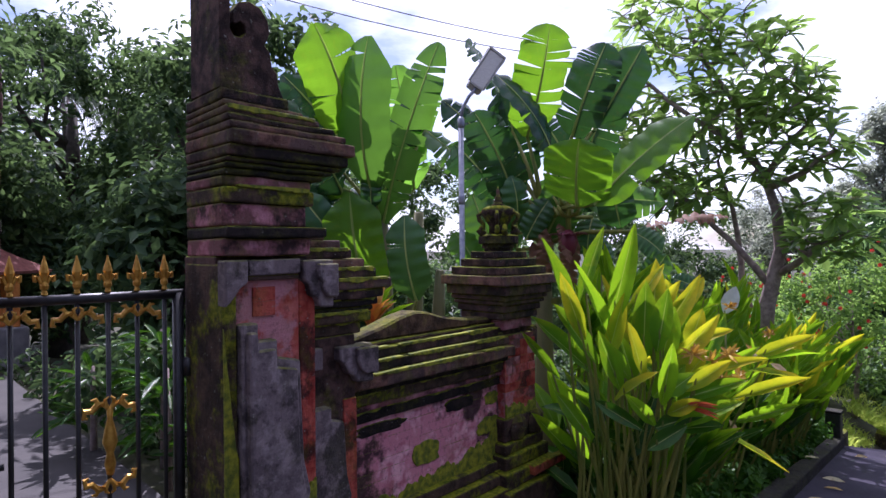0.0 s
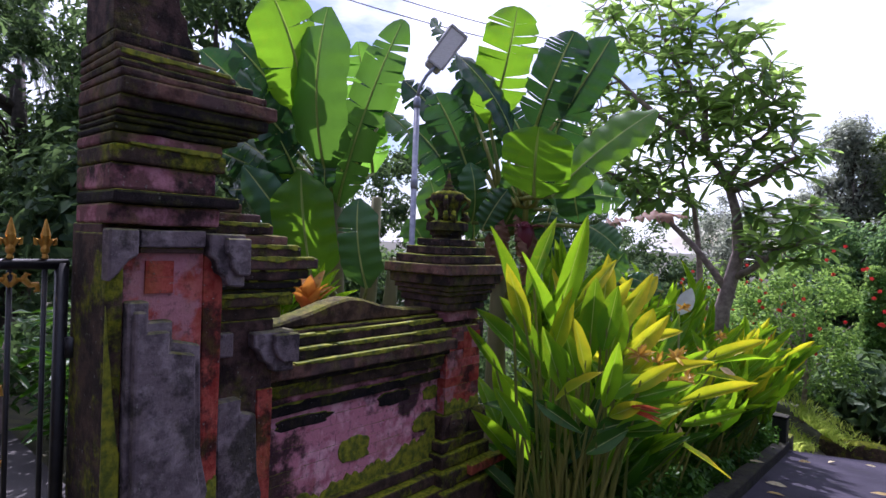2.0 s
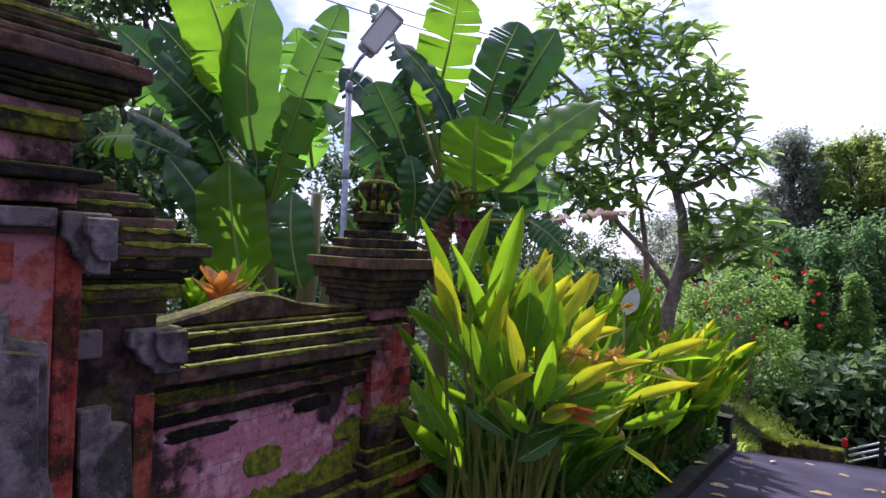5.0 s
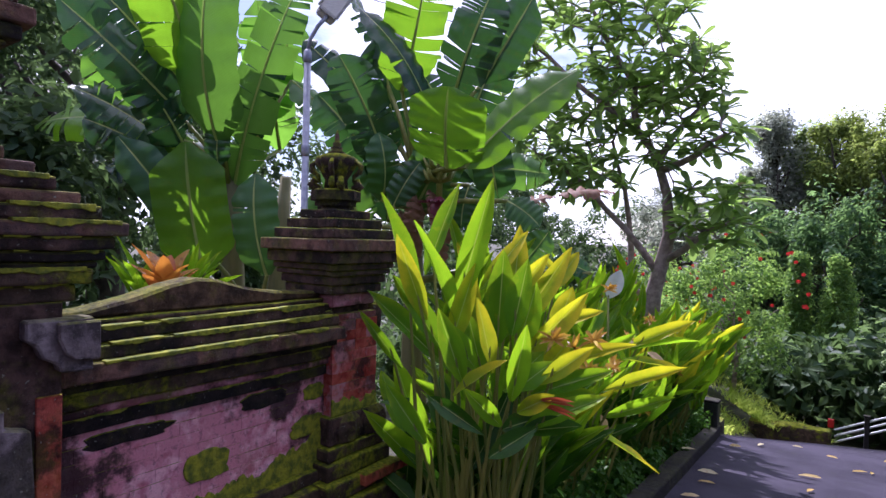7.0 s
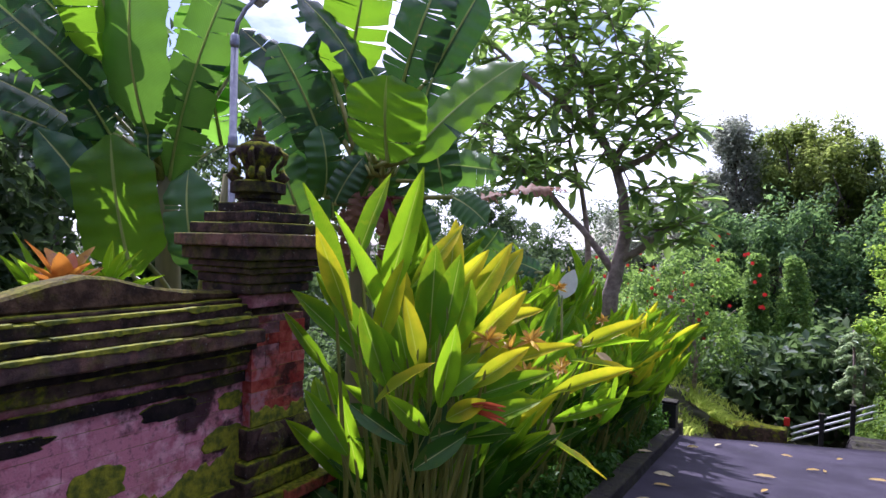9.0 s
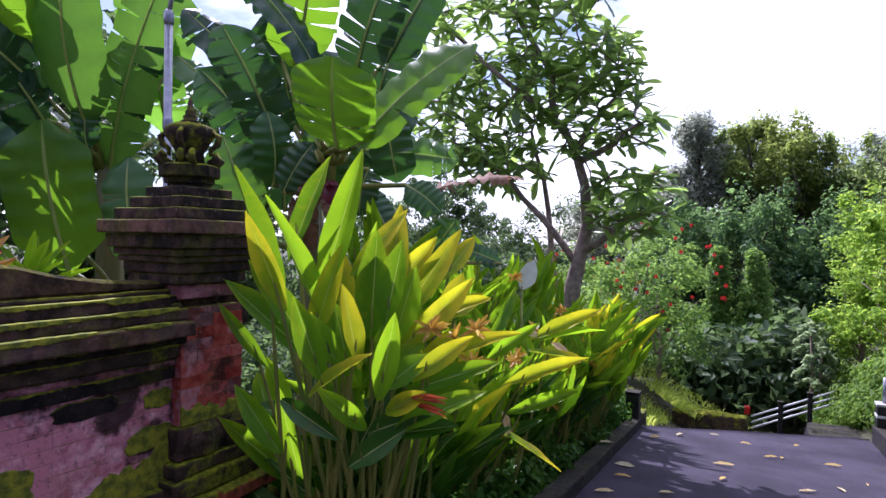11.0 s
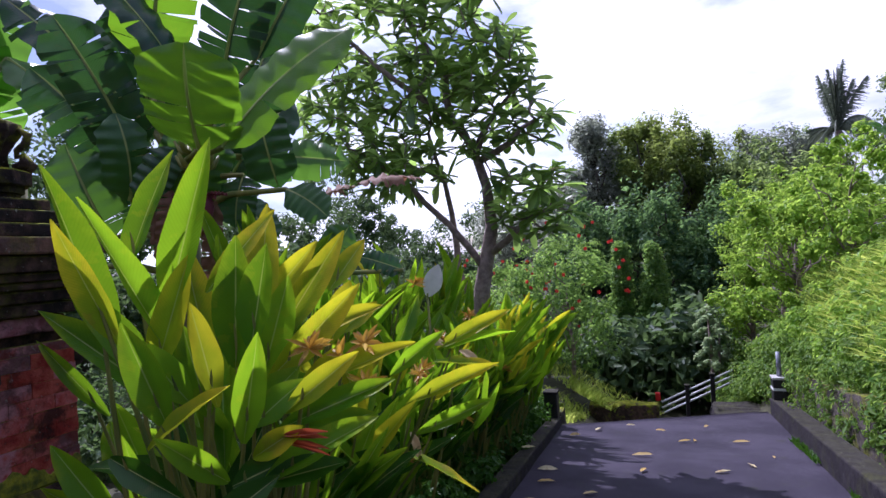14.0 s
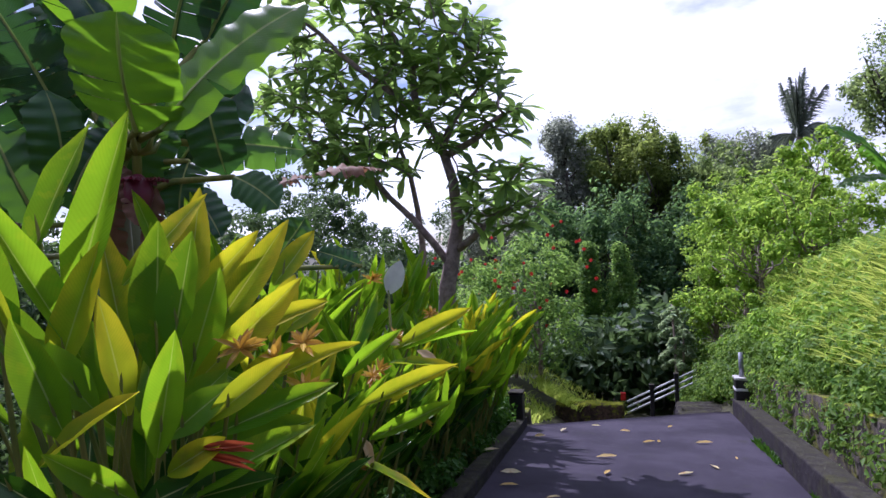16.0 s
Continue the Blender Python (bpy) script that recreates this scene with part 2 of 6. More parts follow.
BANANA_DRY = leaf_mat("dry_banana_leaf", (0.16, 0.07, 0.035), (0.26, 0.13, 0.08), (0.4, 0.2, 0.1), 0.3, 0.7, None, 0.0, 0.35, False)
GINGER = leaf_mat("green_ginger_leaf", (0.035, 0.15, 0.004), (0.13, 0.29, 0.005), (0.50, 0.88, 0.008), 0.50, 0.34, (0.34, 0.28, 0.008), 0.25, 0.35, True, 250, shine=0.18, tip=((0.30, 0.38, 0.006), 1.3))
# darker copy of GINGER: shade among the lower leaves put into the colour
GINGER_DEEP = leaf_mat("shade_deep_ginger_leaf", (0.012, 0.055, 0.006), (0.036, 0.11, 0.008), (0.14, 0.40, 0.010), 0.22, 0.3, (0.14, 0.12, 0.010), 0.2, 0.35, True, 250, shine=0.22)
GINGER_GOLD = leaf_mat("yellowing_ginger_leaf", (0.10, 0.25, 0.004), (0.28, 0.36, 0.005), (0.80, 0.84, 0.01), 0.50, 0.36, (0.16, 0.06, 0.03), 0.4, 0.35, True, 250, shine=0.18, tip=((0.62, 0.50, 0.008), 1.0))
BRACT = leaf_mat("orange_bract", (0.40, 0.20, 0.02), (0.62, 0.44, 0.06), (0.9, 0.5, 0.05), 0.3, 0.4, (0.10, 0.02, 0.02), 0.5)
RED_BRACT = leaf_mat("red_brown_bract", (0.30, 0.045, 0.02), (0.42, 0.10, 0.03), (0.7, 0.15, 0.05), 0.3, 0.4)
CREAM = leaf_mat("cream_bract", (0.55, 0.42, 0.22), (0.62, 0.52, 0.32), (0.8, 0.6, 0.3), 0.3, 0.4)
FRANGIPANI = leaf_mat("frangipani_leaf", (0.05, 0.12, 0.05), (0.21, 0.32, 0.10), (0.55, 0.82, 0.14), 0.60, 0.3)
HIBISCUS = leaf_mat("hibiscus_leaf", (0.04, 0.115, 0.035), (0.18, 0.32, 0.08), (0.50, 0.74, 0.13), 0.54, 0.35, shine=0.15)
FOREST = leaf_mat("forest_leaf", (0.018, 0.050, 0.027), (0.11, 0.165, 0.07), (0.25, 0.40, 0.11), 0.40, 0.5, shine=0.15)
RAVINE = leaf_mat("ravine_leaf", (0.035, 0.085, 0.040), (0.20, 0.28, 0.10), (0.55, 0.70, 0.20), 0.58, 0.5, shine=0.15)
RAVINE_DARK = leaf_mat("dark_creeper_leaf", (0.016, 0.060, 0.036), (0.095, 0.175, 0.080), (0.36, 0.60, 0.16), 0.52, 0.5, shine=0.15)
RAVINE_LIME = leaf_mat("olive_ravine_leaf", (0.07, 0.115, 0.032), (0.26, 0.33, 0.09), (0.62, 0.76, 0.16), 0.58, 0.5, shine=0.15)
RAVINE_GREY = leaf_mat("grey_ravine_leaf", (0.14, 0.165, 0.145), (0.36, 0.39, 0.32), (0.72, 0.78, 0.56), 0.58, 0.5, shine=0.15)
PALM = leaf_mat("palm_leaflet", (0.05, 0.075, 0.06), (0.17, 0.20, 0.15), (0.35, 0.42, 0.25), 0.35, 0.4, shine=0.4)
# darker counterpart of SUNNY: shade low on the bank put into the colour
BANK = leaf_mat("shade_green_bank_leaf", (0.05, 0.13, 0.02), (0.18, 0.29, 0.05), (0.48, 0.70, 0.10), 0.48, 0.45, shine=0.15)
PAPAYA = leaf_mat("pale_papaya_leaf", (0.18, 0.28, 0.15), (0.36, 0.46, 0.28), (0.7, 0.85, 0.4), 0.5, 0.4, shine=0.3)
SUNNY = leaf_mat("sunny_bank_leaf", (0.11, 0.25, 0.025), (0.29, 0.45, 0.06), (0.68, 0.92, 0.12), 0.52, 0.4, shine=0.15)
GRASS = leaf_mat("long_grass", (0.17, 0.31, 0.03), (0.42, 0.52, 0.08), (0.92, 1.0, 0.2), 0.52, 0.5, shine=0.15)
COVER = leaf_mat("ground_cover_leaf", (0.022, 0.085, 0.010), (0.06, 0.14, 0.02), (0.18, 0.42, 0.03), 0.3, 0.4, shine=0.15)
CROTON = leaf_mat("croton_leaf", (0.42, 0.10, 0.02), (0.50, 0.32, 0.03), (0.9, 0.4, 0.05), 0.4, 0.35, (0.12, 0.03, 0.04), 0.6)
PETAL = leaf_mat("red_petal", (0.55, 0.015, 0.015), (0.62, 0.04, 0.03), (0.8, 0.05, 0.04), 0.3, 0.5)
PETAL_WHITE = leaf_mat("white_petal", (0.75, 0.75, 0.70), (0.8, 0.8, 0.76), (0.9, 0.9, 0.8), 0.3, 0.5)
MAROON = leaf_mat("maroon_banana_bract", (0.12, 0.012, 0.03), (0.20, 0.025, 0.05), (0.4, 0.03, 0.08), 0.2, 0.4)
FALLEN = leaf_mat("fallen_yellow_leaf", (0.46, 0.30, 0.06), (0.66, 0.60, 0.38), (0.8, 0.7, 0.3), 0.15, 0.6, (0.35, 0.16, 0.04), 0.7)

# ---- building helpers ----
rng = random.Random(7)
nrng = np.random.default_rng(11)


def part(name, bm, mat, parent, label="", smooth=False):
    me = bpy.data.meshes.new(name)
    if smooth:
        for f in bm.faces:
            f.smooth = True
    bm.to_mesh(me)
    bm.free()
    me.materials.append(mat)
    ob = new(name, me)
    if parent:
        ob.parent = parent
    return tagged(ob, label)


def piece(name, me, m, parent, label=""):
    """A part that shares the mesh me, at m in the parent's space."""
    ob = new(name, me)
    ob.parent = parent
    ob.matrix_basis = m
    return tagged(ob, label)


def thing(name, at, label, category, group="", kind=""):
    ob = new(name)
    ob.location = at
    return tagged(ob, label, category, group, kind)


def shape(name, verts, faces, mat, parent=None, smooth=False):
    me = bpy.data.meshes.new(name)
    me.from_pydata(verts, [], faces)
    me.materials.append(mat)
    if smooth:
        me.polygons.foreach_set("use_smooth", [True] * len(me.polygons))
    ob = new(name, me)
    if parent:
        ob.parent = parent
    return ob


def block(x0, x1, y0, y1, z0, z1, bev=0.008, wear=0.0, cuts=0):
    bm = bmesh.new()
    bmesh.ops.create_cube(bm, size=1, matrix=Matrix.LocRotScale(((x0 + x1) / 2, (y0 + y1) / 2, (z0 + z1) / 2), None, (x1 - x0, y1 - y0, z1 - z0)))
    if cuts:
        along = 1 if y1 - y0 > x1 - x0 else 0
        es = [e for e in bm.edges if abs((e.verts[0].co - e.verts[1].co)[along]) > 1e-4]
        bmesh.ops.subdivide_edges(bm, edges=es, cuts=cuts, use_grid_fill=True)
    if bev:
        sharp = [e for e in bm.edges if len(e.link_faces) == 2 and e.calc_face_angle(0) > 0.5]
        bmesh.ops.bevel(bm, geom=sharp, offset=bev, segments=2, affect="EDGES", profile=0.5)
    if wear:
        for v in bm.verts:
            v.co += noise.noise_vector(v.co * 9) * wear
    return bm


def plate(outline, x0, x1, bev=0.006):
    """A flat outline in (y, z), given thickness from x0 to x1."""
    bm = bmesh.new()
    f = bm.faces.new([bm.verts.new((x0, y, z)) for y, z in outline])
    r = bmesh.ops.extrude_face_region(bm, geom=[f])
    bmesh.ops.translate(bm, verts=[v for v in r["geom"] if isinstance(v, bmesh.types.BMVert)], vec=(x1 - x0, 0, 0))
    bmesh.ops.recalc_face_normals(bm, faces=bm.faces)
    if bev:
        bmesh.ops.bevel(bm, geom=[e for e in bm.edges if e.calc_face_angle(0) > 0.4], offset=bev, segments=1, affect="EDGES")
    return bm


def tube(bm, pts, radii, sides=8, caps=True):
    rings, side = [], Vector((0.3, 0.9, 0.1))
    for i, p in enumerate(pts):
        t = (Vector(pts[min(i + 1, len(pts) - 1)]) - Vector(pts[max(i - 1, 0)])).normalized()
        u = t.cross(side)
        u = (u if u.length > 0.05 else t.cross(Vector((1, 0, 0)))).normalized()
        v = t.cross(u)
        rings.append([bm.verts.new(Vector(p) + (u * math.cos(a) + v * math.sin(a)) * radii[i]) for a in (2 * math.pi * k / sides for k in range(sides))])
    for a, b in zip(rings, rings[1:]):
        for k in range(sides):
            bm.faces.new((a[k], a[(k + 1) % sides], b[(k + 1) % sides], b[k]))
    if caps:
        bm.faces.new(rings[0][::-1]), bm.faces.new(rings[-1])
    return bm


def lathe(profile, sides=16, lobes=0, depth=0.0):
    bm, rings = bmesh.new(), []
    for r, z in profile:
        rings.append([bm.verts.new((r * (1 + depth * math.cos(lobes * a)) * math.cos(a), r * (1 + depth * math.cos(lobes * a)) * math.sin(a), z)) for a in (2 * math.pi * k / sides for k in range(sides))])
    for a, b in zip(rings, rings[1:]):
        for k in range(sides):
            bm.faces.new((a[k], a[(k + 1) % sides], b[(k + 1) % sides], b[k]))
    bm.faces.new(rings[0][::-1]), bm.faces.new(rings[-1])
    return bm


def scatter(name, at, normals, size, mat, parent=None, aspect=0.45, fold=0.12):
    """Many small folded leaves in one mesh: at and normals are arrays of n by 3, size a number or n numbers."""
    n = len(at)
    size = np.broadcast_to(size, n)[:, None] * nrng.uniform(0.7, 1.25, (n, 1))
    normals = normals / np.maximum(np.linalg.norm(normals, axis=1, keepdims=True), 1e-6)
    t = np.cross(normals, nrng.normal(size=(n, 3)))
    t /= np.maximum(np.linalg.norm(t, axis=1, keepdims=True), 1e-6)
    s = np.cross(normals, t)
    v = np.stack([at - t * size * 0.5, at + s * size * aspect * 0.5 + normals * size * fold, at + t * size * 0.5 - normals * size * fold, at - s * size * aspect * 0.5 + normals * size * fold], 1).reshape(-1, 3)
    me = bpy.data.meshes.new(name)
    me.vertices.add(4 * n), me.loops.add(6 * n), me.polygons.add(2 * n)
    me.vertices.foreach_set("co", v.ravel())
    me.loops.foreach_set("vertex_index", (np.arange(n)[:, None] * 4 + np.array([0, 1, 2, 0, 2, 3])).ravel().astype(np.int32))
    me.polygons.foreach_set("loop_start", np.arange(0, 6 * n, 3, dtype=np.int32))
    me.update()
    me.materials.append(mat)
    ob = new(name, me)
    if parent:
        ob.parent = parent
    return ob


def clumps(centre, radii, blobs, per, blob, shell=0.55, tall=0.8, core=0.55):
    """Places and outward normals of leaves on many small clumps that fill an uneven ellipsoid."""
    d = nrng.normal(size=(blobs, 3))
    d /= np.linalg.norm(d, axis=1, keepdims=True)
    c = np.array(centre) + d * np.array(radii) * nrng.uniform(shell, 1.0, (blobs, 1))
    b = nrng.uniform(0.6, 1.4, blobs) * blob
    q = nrng.normal(size=(blobs, per, 3))
    q /= np.linalg.norm(q, axis=2, keepdims=True)
    p = c[:, None] + q * b[:, None, None] * nrng.uniform(core, 1.6 - core, (blobs, per, 1)) * np.array((1, 1, tall))
    return p.reshape(-1, 3), (q + np.array((0, 0, 0.5)) + nrng.normal(size=q.shape) * 0.4).reshape(-1, 3)


def crest(x):
    """Where the lane breaks off: nearer on its left than on its right."""
    return min(max(10.0 + 0.80 * (x + 1.65), 9.7), 12.5)


def lane_left(y):
    return -1.48 - 0.045 * (y - 6.2)


def lane_right(y):
    return 1.22 + 0.03 * (y - 7.5)


def slope(x, y):
    """Height of the ground: a lane that falls along y, a bank on its right, lower land beyond the crest."""
    c = crest(x) + 0.1
    z = -0.14 * min(y, c)
    if y > c:
        z -= min(y - c, 3.2) * (0.14 + 0.3 * min(max((x + 2.6) / 1.8, 0), 1)) + max(y - c - 3.2, 0) * 0.12 * (y < 40) + 3.0 * (y >= 40)
    if y < -8:
        z -= (y + 8) * 0.14
    edge = 1.62 if y < 12 else 1.62 - min((y - 12) * 0.15, 0.8)
    if x > edge:
        rise = min((x - edge) / 0.9, 1.0) * 1.95 + min(max(x - edge - 0.9, 0) / 6, 1) * 1.4
        z += rise * min(max((y + 6) / 6, 0.15), 1.0)
    return z


# ---- ground, road, kerbs ----
gx = np.unique(np.r_[-1500, -600, -200, -80, np.arange(-40, -6, 3.0), np.arange(-6, 8, 0.25), np.arange(8, 40, 3.0), 80, 200, 600, 1500])
gy = np.unique(np.r_[-1500, -500, -120, -40, np.arange(-20, 0, 2.0), np.arange(0, 30, 0.5), np.arange(30, 70, 4.0), 120, 300, 700, 1500])
gv = [(x, y, slope(x, y) - (0.10 if lane_left(y) - 0.2 < x < lane_right(y) + 0.2 and -7.5 < y < crest(x) + 0.2 else 0.0) + 0.05 * noise.noise(Vector((x, y, 0)) * 0.9)) for y in gy for x in gx]
gf = [(j * len(gx) + i, j * len(gx) + i + 1, (j + 1) * len(gx) + i + 1, (j + 1) * len(gx) + i) for j in range(len(gy) - 1) for i in range(len(gx) - 1)]
tagged(shape("ground", gv, gf, SOIL, None, True), "dark damp soil with leaf litter", "ground", kind="structure")

ru, rw = np.linspace(0, 1, 14), np.linspace(0, 1, 58)
nx, ny = len(ru), len(rw)
rv = []
for w in rw:
    for u in ru:
        y = -7 + (crest(-1.65 + 3.0 * u) + 7) * w
        x = lane_left(y) + (lane_right(y) - lane_left(y)) * u
        rv.append((x, y, -0.14 * y + 0.012 * noise.noise(Vector((x, y, 3)) * 0.8)))
rv += [(x, y, z - 0.25) for x, y, z in rv]
rf = [(j * nx + i, j * nx + i + 1, (j + 1) * nx + i + 1, (j + 1) * nx + i) for j in range(ny - 1) for i in range(nx - 1)]
o = nx * ny
rf += [((ny - 1) * nx + i + 1, (ny - 1) * nx + i, o + (ny - 1) * nx + i, o + (ny - 1) * nx + i + 1) for i in range(nx - 1)]
tagged(shape("road", rv, rf, ASPHALT, None, True), "worn dark asphalt lane sloping downhill", "road", kind="structure")


def sloped_bar(name, side, width, y0, y1, h, mat, label, low=0.2):
    """A bar along one edge of the lane, following its line and its fall."""
    bm = block(0, width, y0, y1, -low, h, 0.02, 0.008, 18)
    for v in bm.verts:
        v.co.x += lane_left(v.co.y) - width if side < 0 else lane_right(v.co.y)
        v.co.z -= 0.14 * v.co.y
    return tagged(part(name, bm, mat, None), label, "kerb", kind="structure")


sloped_bar("kerb", -1, 0.17, 3.4, 10.0, 0.13, KERB, "dark concrete kerb along the lane's planted side")
sloped_bar("parapet", 1, 0.24, -6.0, 12.0, 0.27, KERB, "low dark concrete parapet wall along the lane")


def marker_post(x, y, z, h, w, pipe, label):
    t = thing("marker_post", (x, y, z), label, "post", "posts at the lane's end")
    shaft = part("shaft", block(-w / 2, w / 2, -w / 2, w / 2, -0.3, h, 0.015), BLACK, t)
    cap = part("cap", block(-w / 2 - 0.01, w / 2 + 0.01, -w / 2 - 0.01, w / 2 + 0.01, h, h + 0.04, 0.01), KERB if not pipe else LAMP_BODY, t, "pale metal cap")
    if pipe:
        part("band", block(-w / 2 - 0.006, w / 2 + 0.006, -w / 2 - 0.006, w / 2 + 0.006, h * 0.5, h * 0.62, 0.003), WHITE, shaft, "pale reflective band")
        part("pipe", tube(bmesh.new(), [(0, 0, h + 0.04), (0, 0, h + 0.42)], [0.035, 0.035]), GALV, cap, "thin steel pipe", True)
    return t


marker_post(-1.76, 9.85, -0.14 * 9.85 + 0.12, 0.36, 0.19, False, "short black post standing on the kerb")
marker_post(1.47, 11.8, -0.14 * 11.8 + 0.26, 0.34, 0.21, True, "short black post with steel pipe on the parapet")

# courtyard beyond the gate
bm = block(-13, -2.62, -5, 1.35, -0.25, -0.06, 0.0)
tagged(part("courtyard_paving", bm, COURT, None), "grey courtyard paving, dappled shade put into its dark colour", "paving", kind="structure")


# ---- gate pier ----
PX = -2.18          # plane of the pier's front


def brick_mesh(mat, lx, lz, ly=0.06):
    bm = block(-ly, 0, -lx / 2, lx / 2, -lz / 2, lz / 2, 0.0)
    for v in bm.verts:
        v.co += noise.noise_vector(v.co * 40) * 0.001
    me = bpy.data.meshes.new("brick")
    bm.to_mesh(me)
    bm.free()
    me.materials.append(mat)
    return me


def courses_of_brick(parent, x, y0, y1, z0, z1, mats, lx=0.19, lz=0.056):
    """Bricks of a wall face at x, each its own piece with a recessed joint; half bricks close the rows."""
    ms = [brick_mesh(m, lx - 0.0012, lz - 0.0015) for m in mats]
    rows = int((z1 - z0) / lz)
    for r in range(rows):
        y = y0 - (lx / 2 if r % 2 else 0)
        while y < y1 - 0.01:
            a, b = max(y, y0), min(y + lx, y1)
            if b - a > 0.03:
                m = Matrix.Translation((x + rng.uniform(-0.002, 0.002), (a + b) / 2, z0 + (r + 0.5) * lz)) @ pose(0, 0, 0, rng.uniform(-0.6, 0.6), 0, rng.uniform(-0.8, 0.8)) @ Matrix.Diagonal((1, (b - a) / lx, 1, 1))
                piece("brick", rng.choice(ms), m, parent)
            y += lx


def moss_lip(parent, x, y0, y1, z, seed, mat):
    """A ragged line of moss along a ledge's upper edge, broken where it has dried off."""
    run, n = [], max(8, int((y1 - y0) / 0.014))
    for k in range(n + 1):
        y = y0 + (y1 - y0) * k / n
        q = noise.noise(Vector((y * 6, seed, 0.7))) + 0.5 * noise.noise(Vector((y * 21, seed, 3.3)))
        d = 0.009 + 0.014 * q + 0.006 * noise.noise(Vector((y * 70, seed, 9)))
        if d > 0.003 and k < n:
            run.append((y, d))
        else:
            if len(run) > 3:
                part("moss_line", plate([(a, z - b) for a, b in run] + [(a, z + 0.004 + 0.2 * b) for a, b in reversed(run)], x - 0.03, x + 0.006, 0.002), mat, parent, "line of yellow-green moss")
            run = []


def flight(parent, name, levels, x_back, mat, bev=0.009):
    """Stacked courses: front x, y from, y to, z from, z to, material or None."""
    for x, y0, y1, z0, z1, m in levels:
        part(name, block(x_back, x, y0, y1, z0, z1 - 0.002, bev, 0.006, max(2, int((y1 - y0) / 0.09))), m or mat, parent)
        if name == "course" and m is not PINKBAND and z1 - z0 > 0.026 and (z1 < 1.5 or rng.random() < 0.35):
            moss_lip(parent, x, y0 + 0.01, y1 - 0.01, z1, z1 * 9.7 + y0, MOSS)


STEPS = [(0.955, 0.50), (0.955, 1.265), (1.02, 1.265), (1.02, 1.195), (1.10, 1.195), (1.10, 1.125), (1.20, 1.10), (1.215, 0.70), (1.245, 0.56), (1.23, 0.50)]
INNER = [(0.97, 0.52), (0.965, 1.235), (1.0, 1.235), (1.0, 1.165), (1.075, 1.165), (1.075, 1.095), (1.165, 1.075), (1.175, 0.72), (1.20, 0.58), (1.19, 0.52)]


def moss_sheet(parent, x, y0, y1, z0, level, rough, seed=0.0):
    """Moss creeping up a face from z0, with a ragged upper edge; level gives its height along y."""
    n = max(12, int((y1 - y0) / 0.012))
    top = []
    for k in range(n + 1):
        y = y0 + (y1 - y0) * k / n
        q = noise.noise(Vector((y * 7, seed, 0.3))) + 0.6 * noise.noise(Vector((y * 23, seed, 2.3))) + 0.35 * noise.noise(Vector((y * 61, seed, 5.1)))
        top.append((y, max(z0 + 0.012, z0 + level(y) + rough * q)))
    part("moss", plate([(y0, z0)] + top + [(y1, z0)], x - 0.008, x + 0.007, 0.003), MOSS, parent, "ragged green moss")


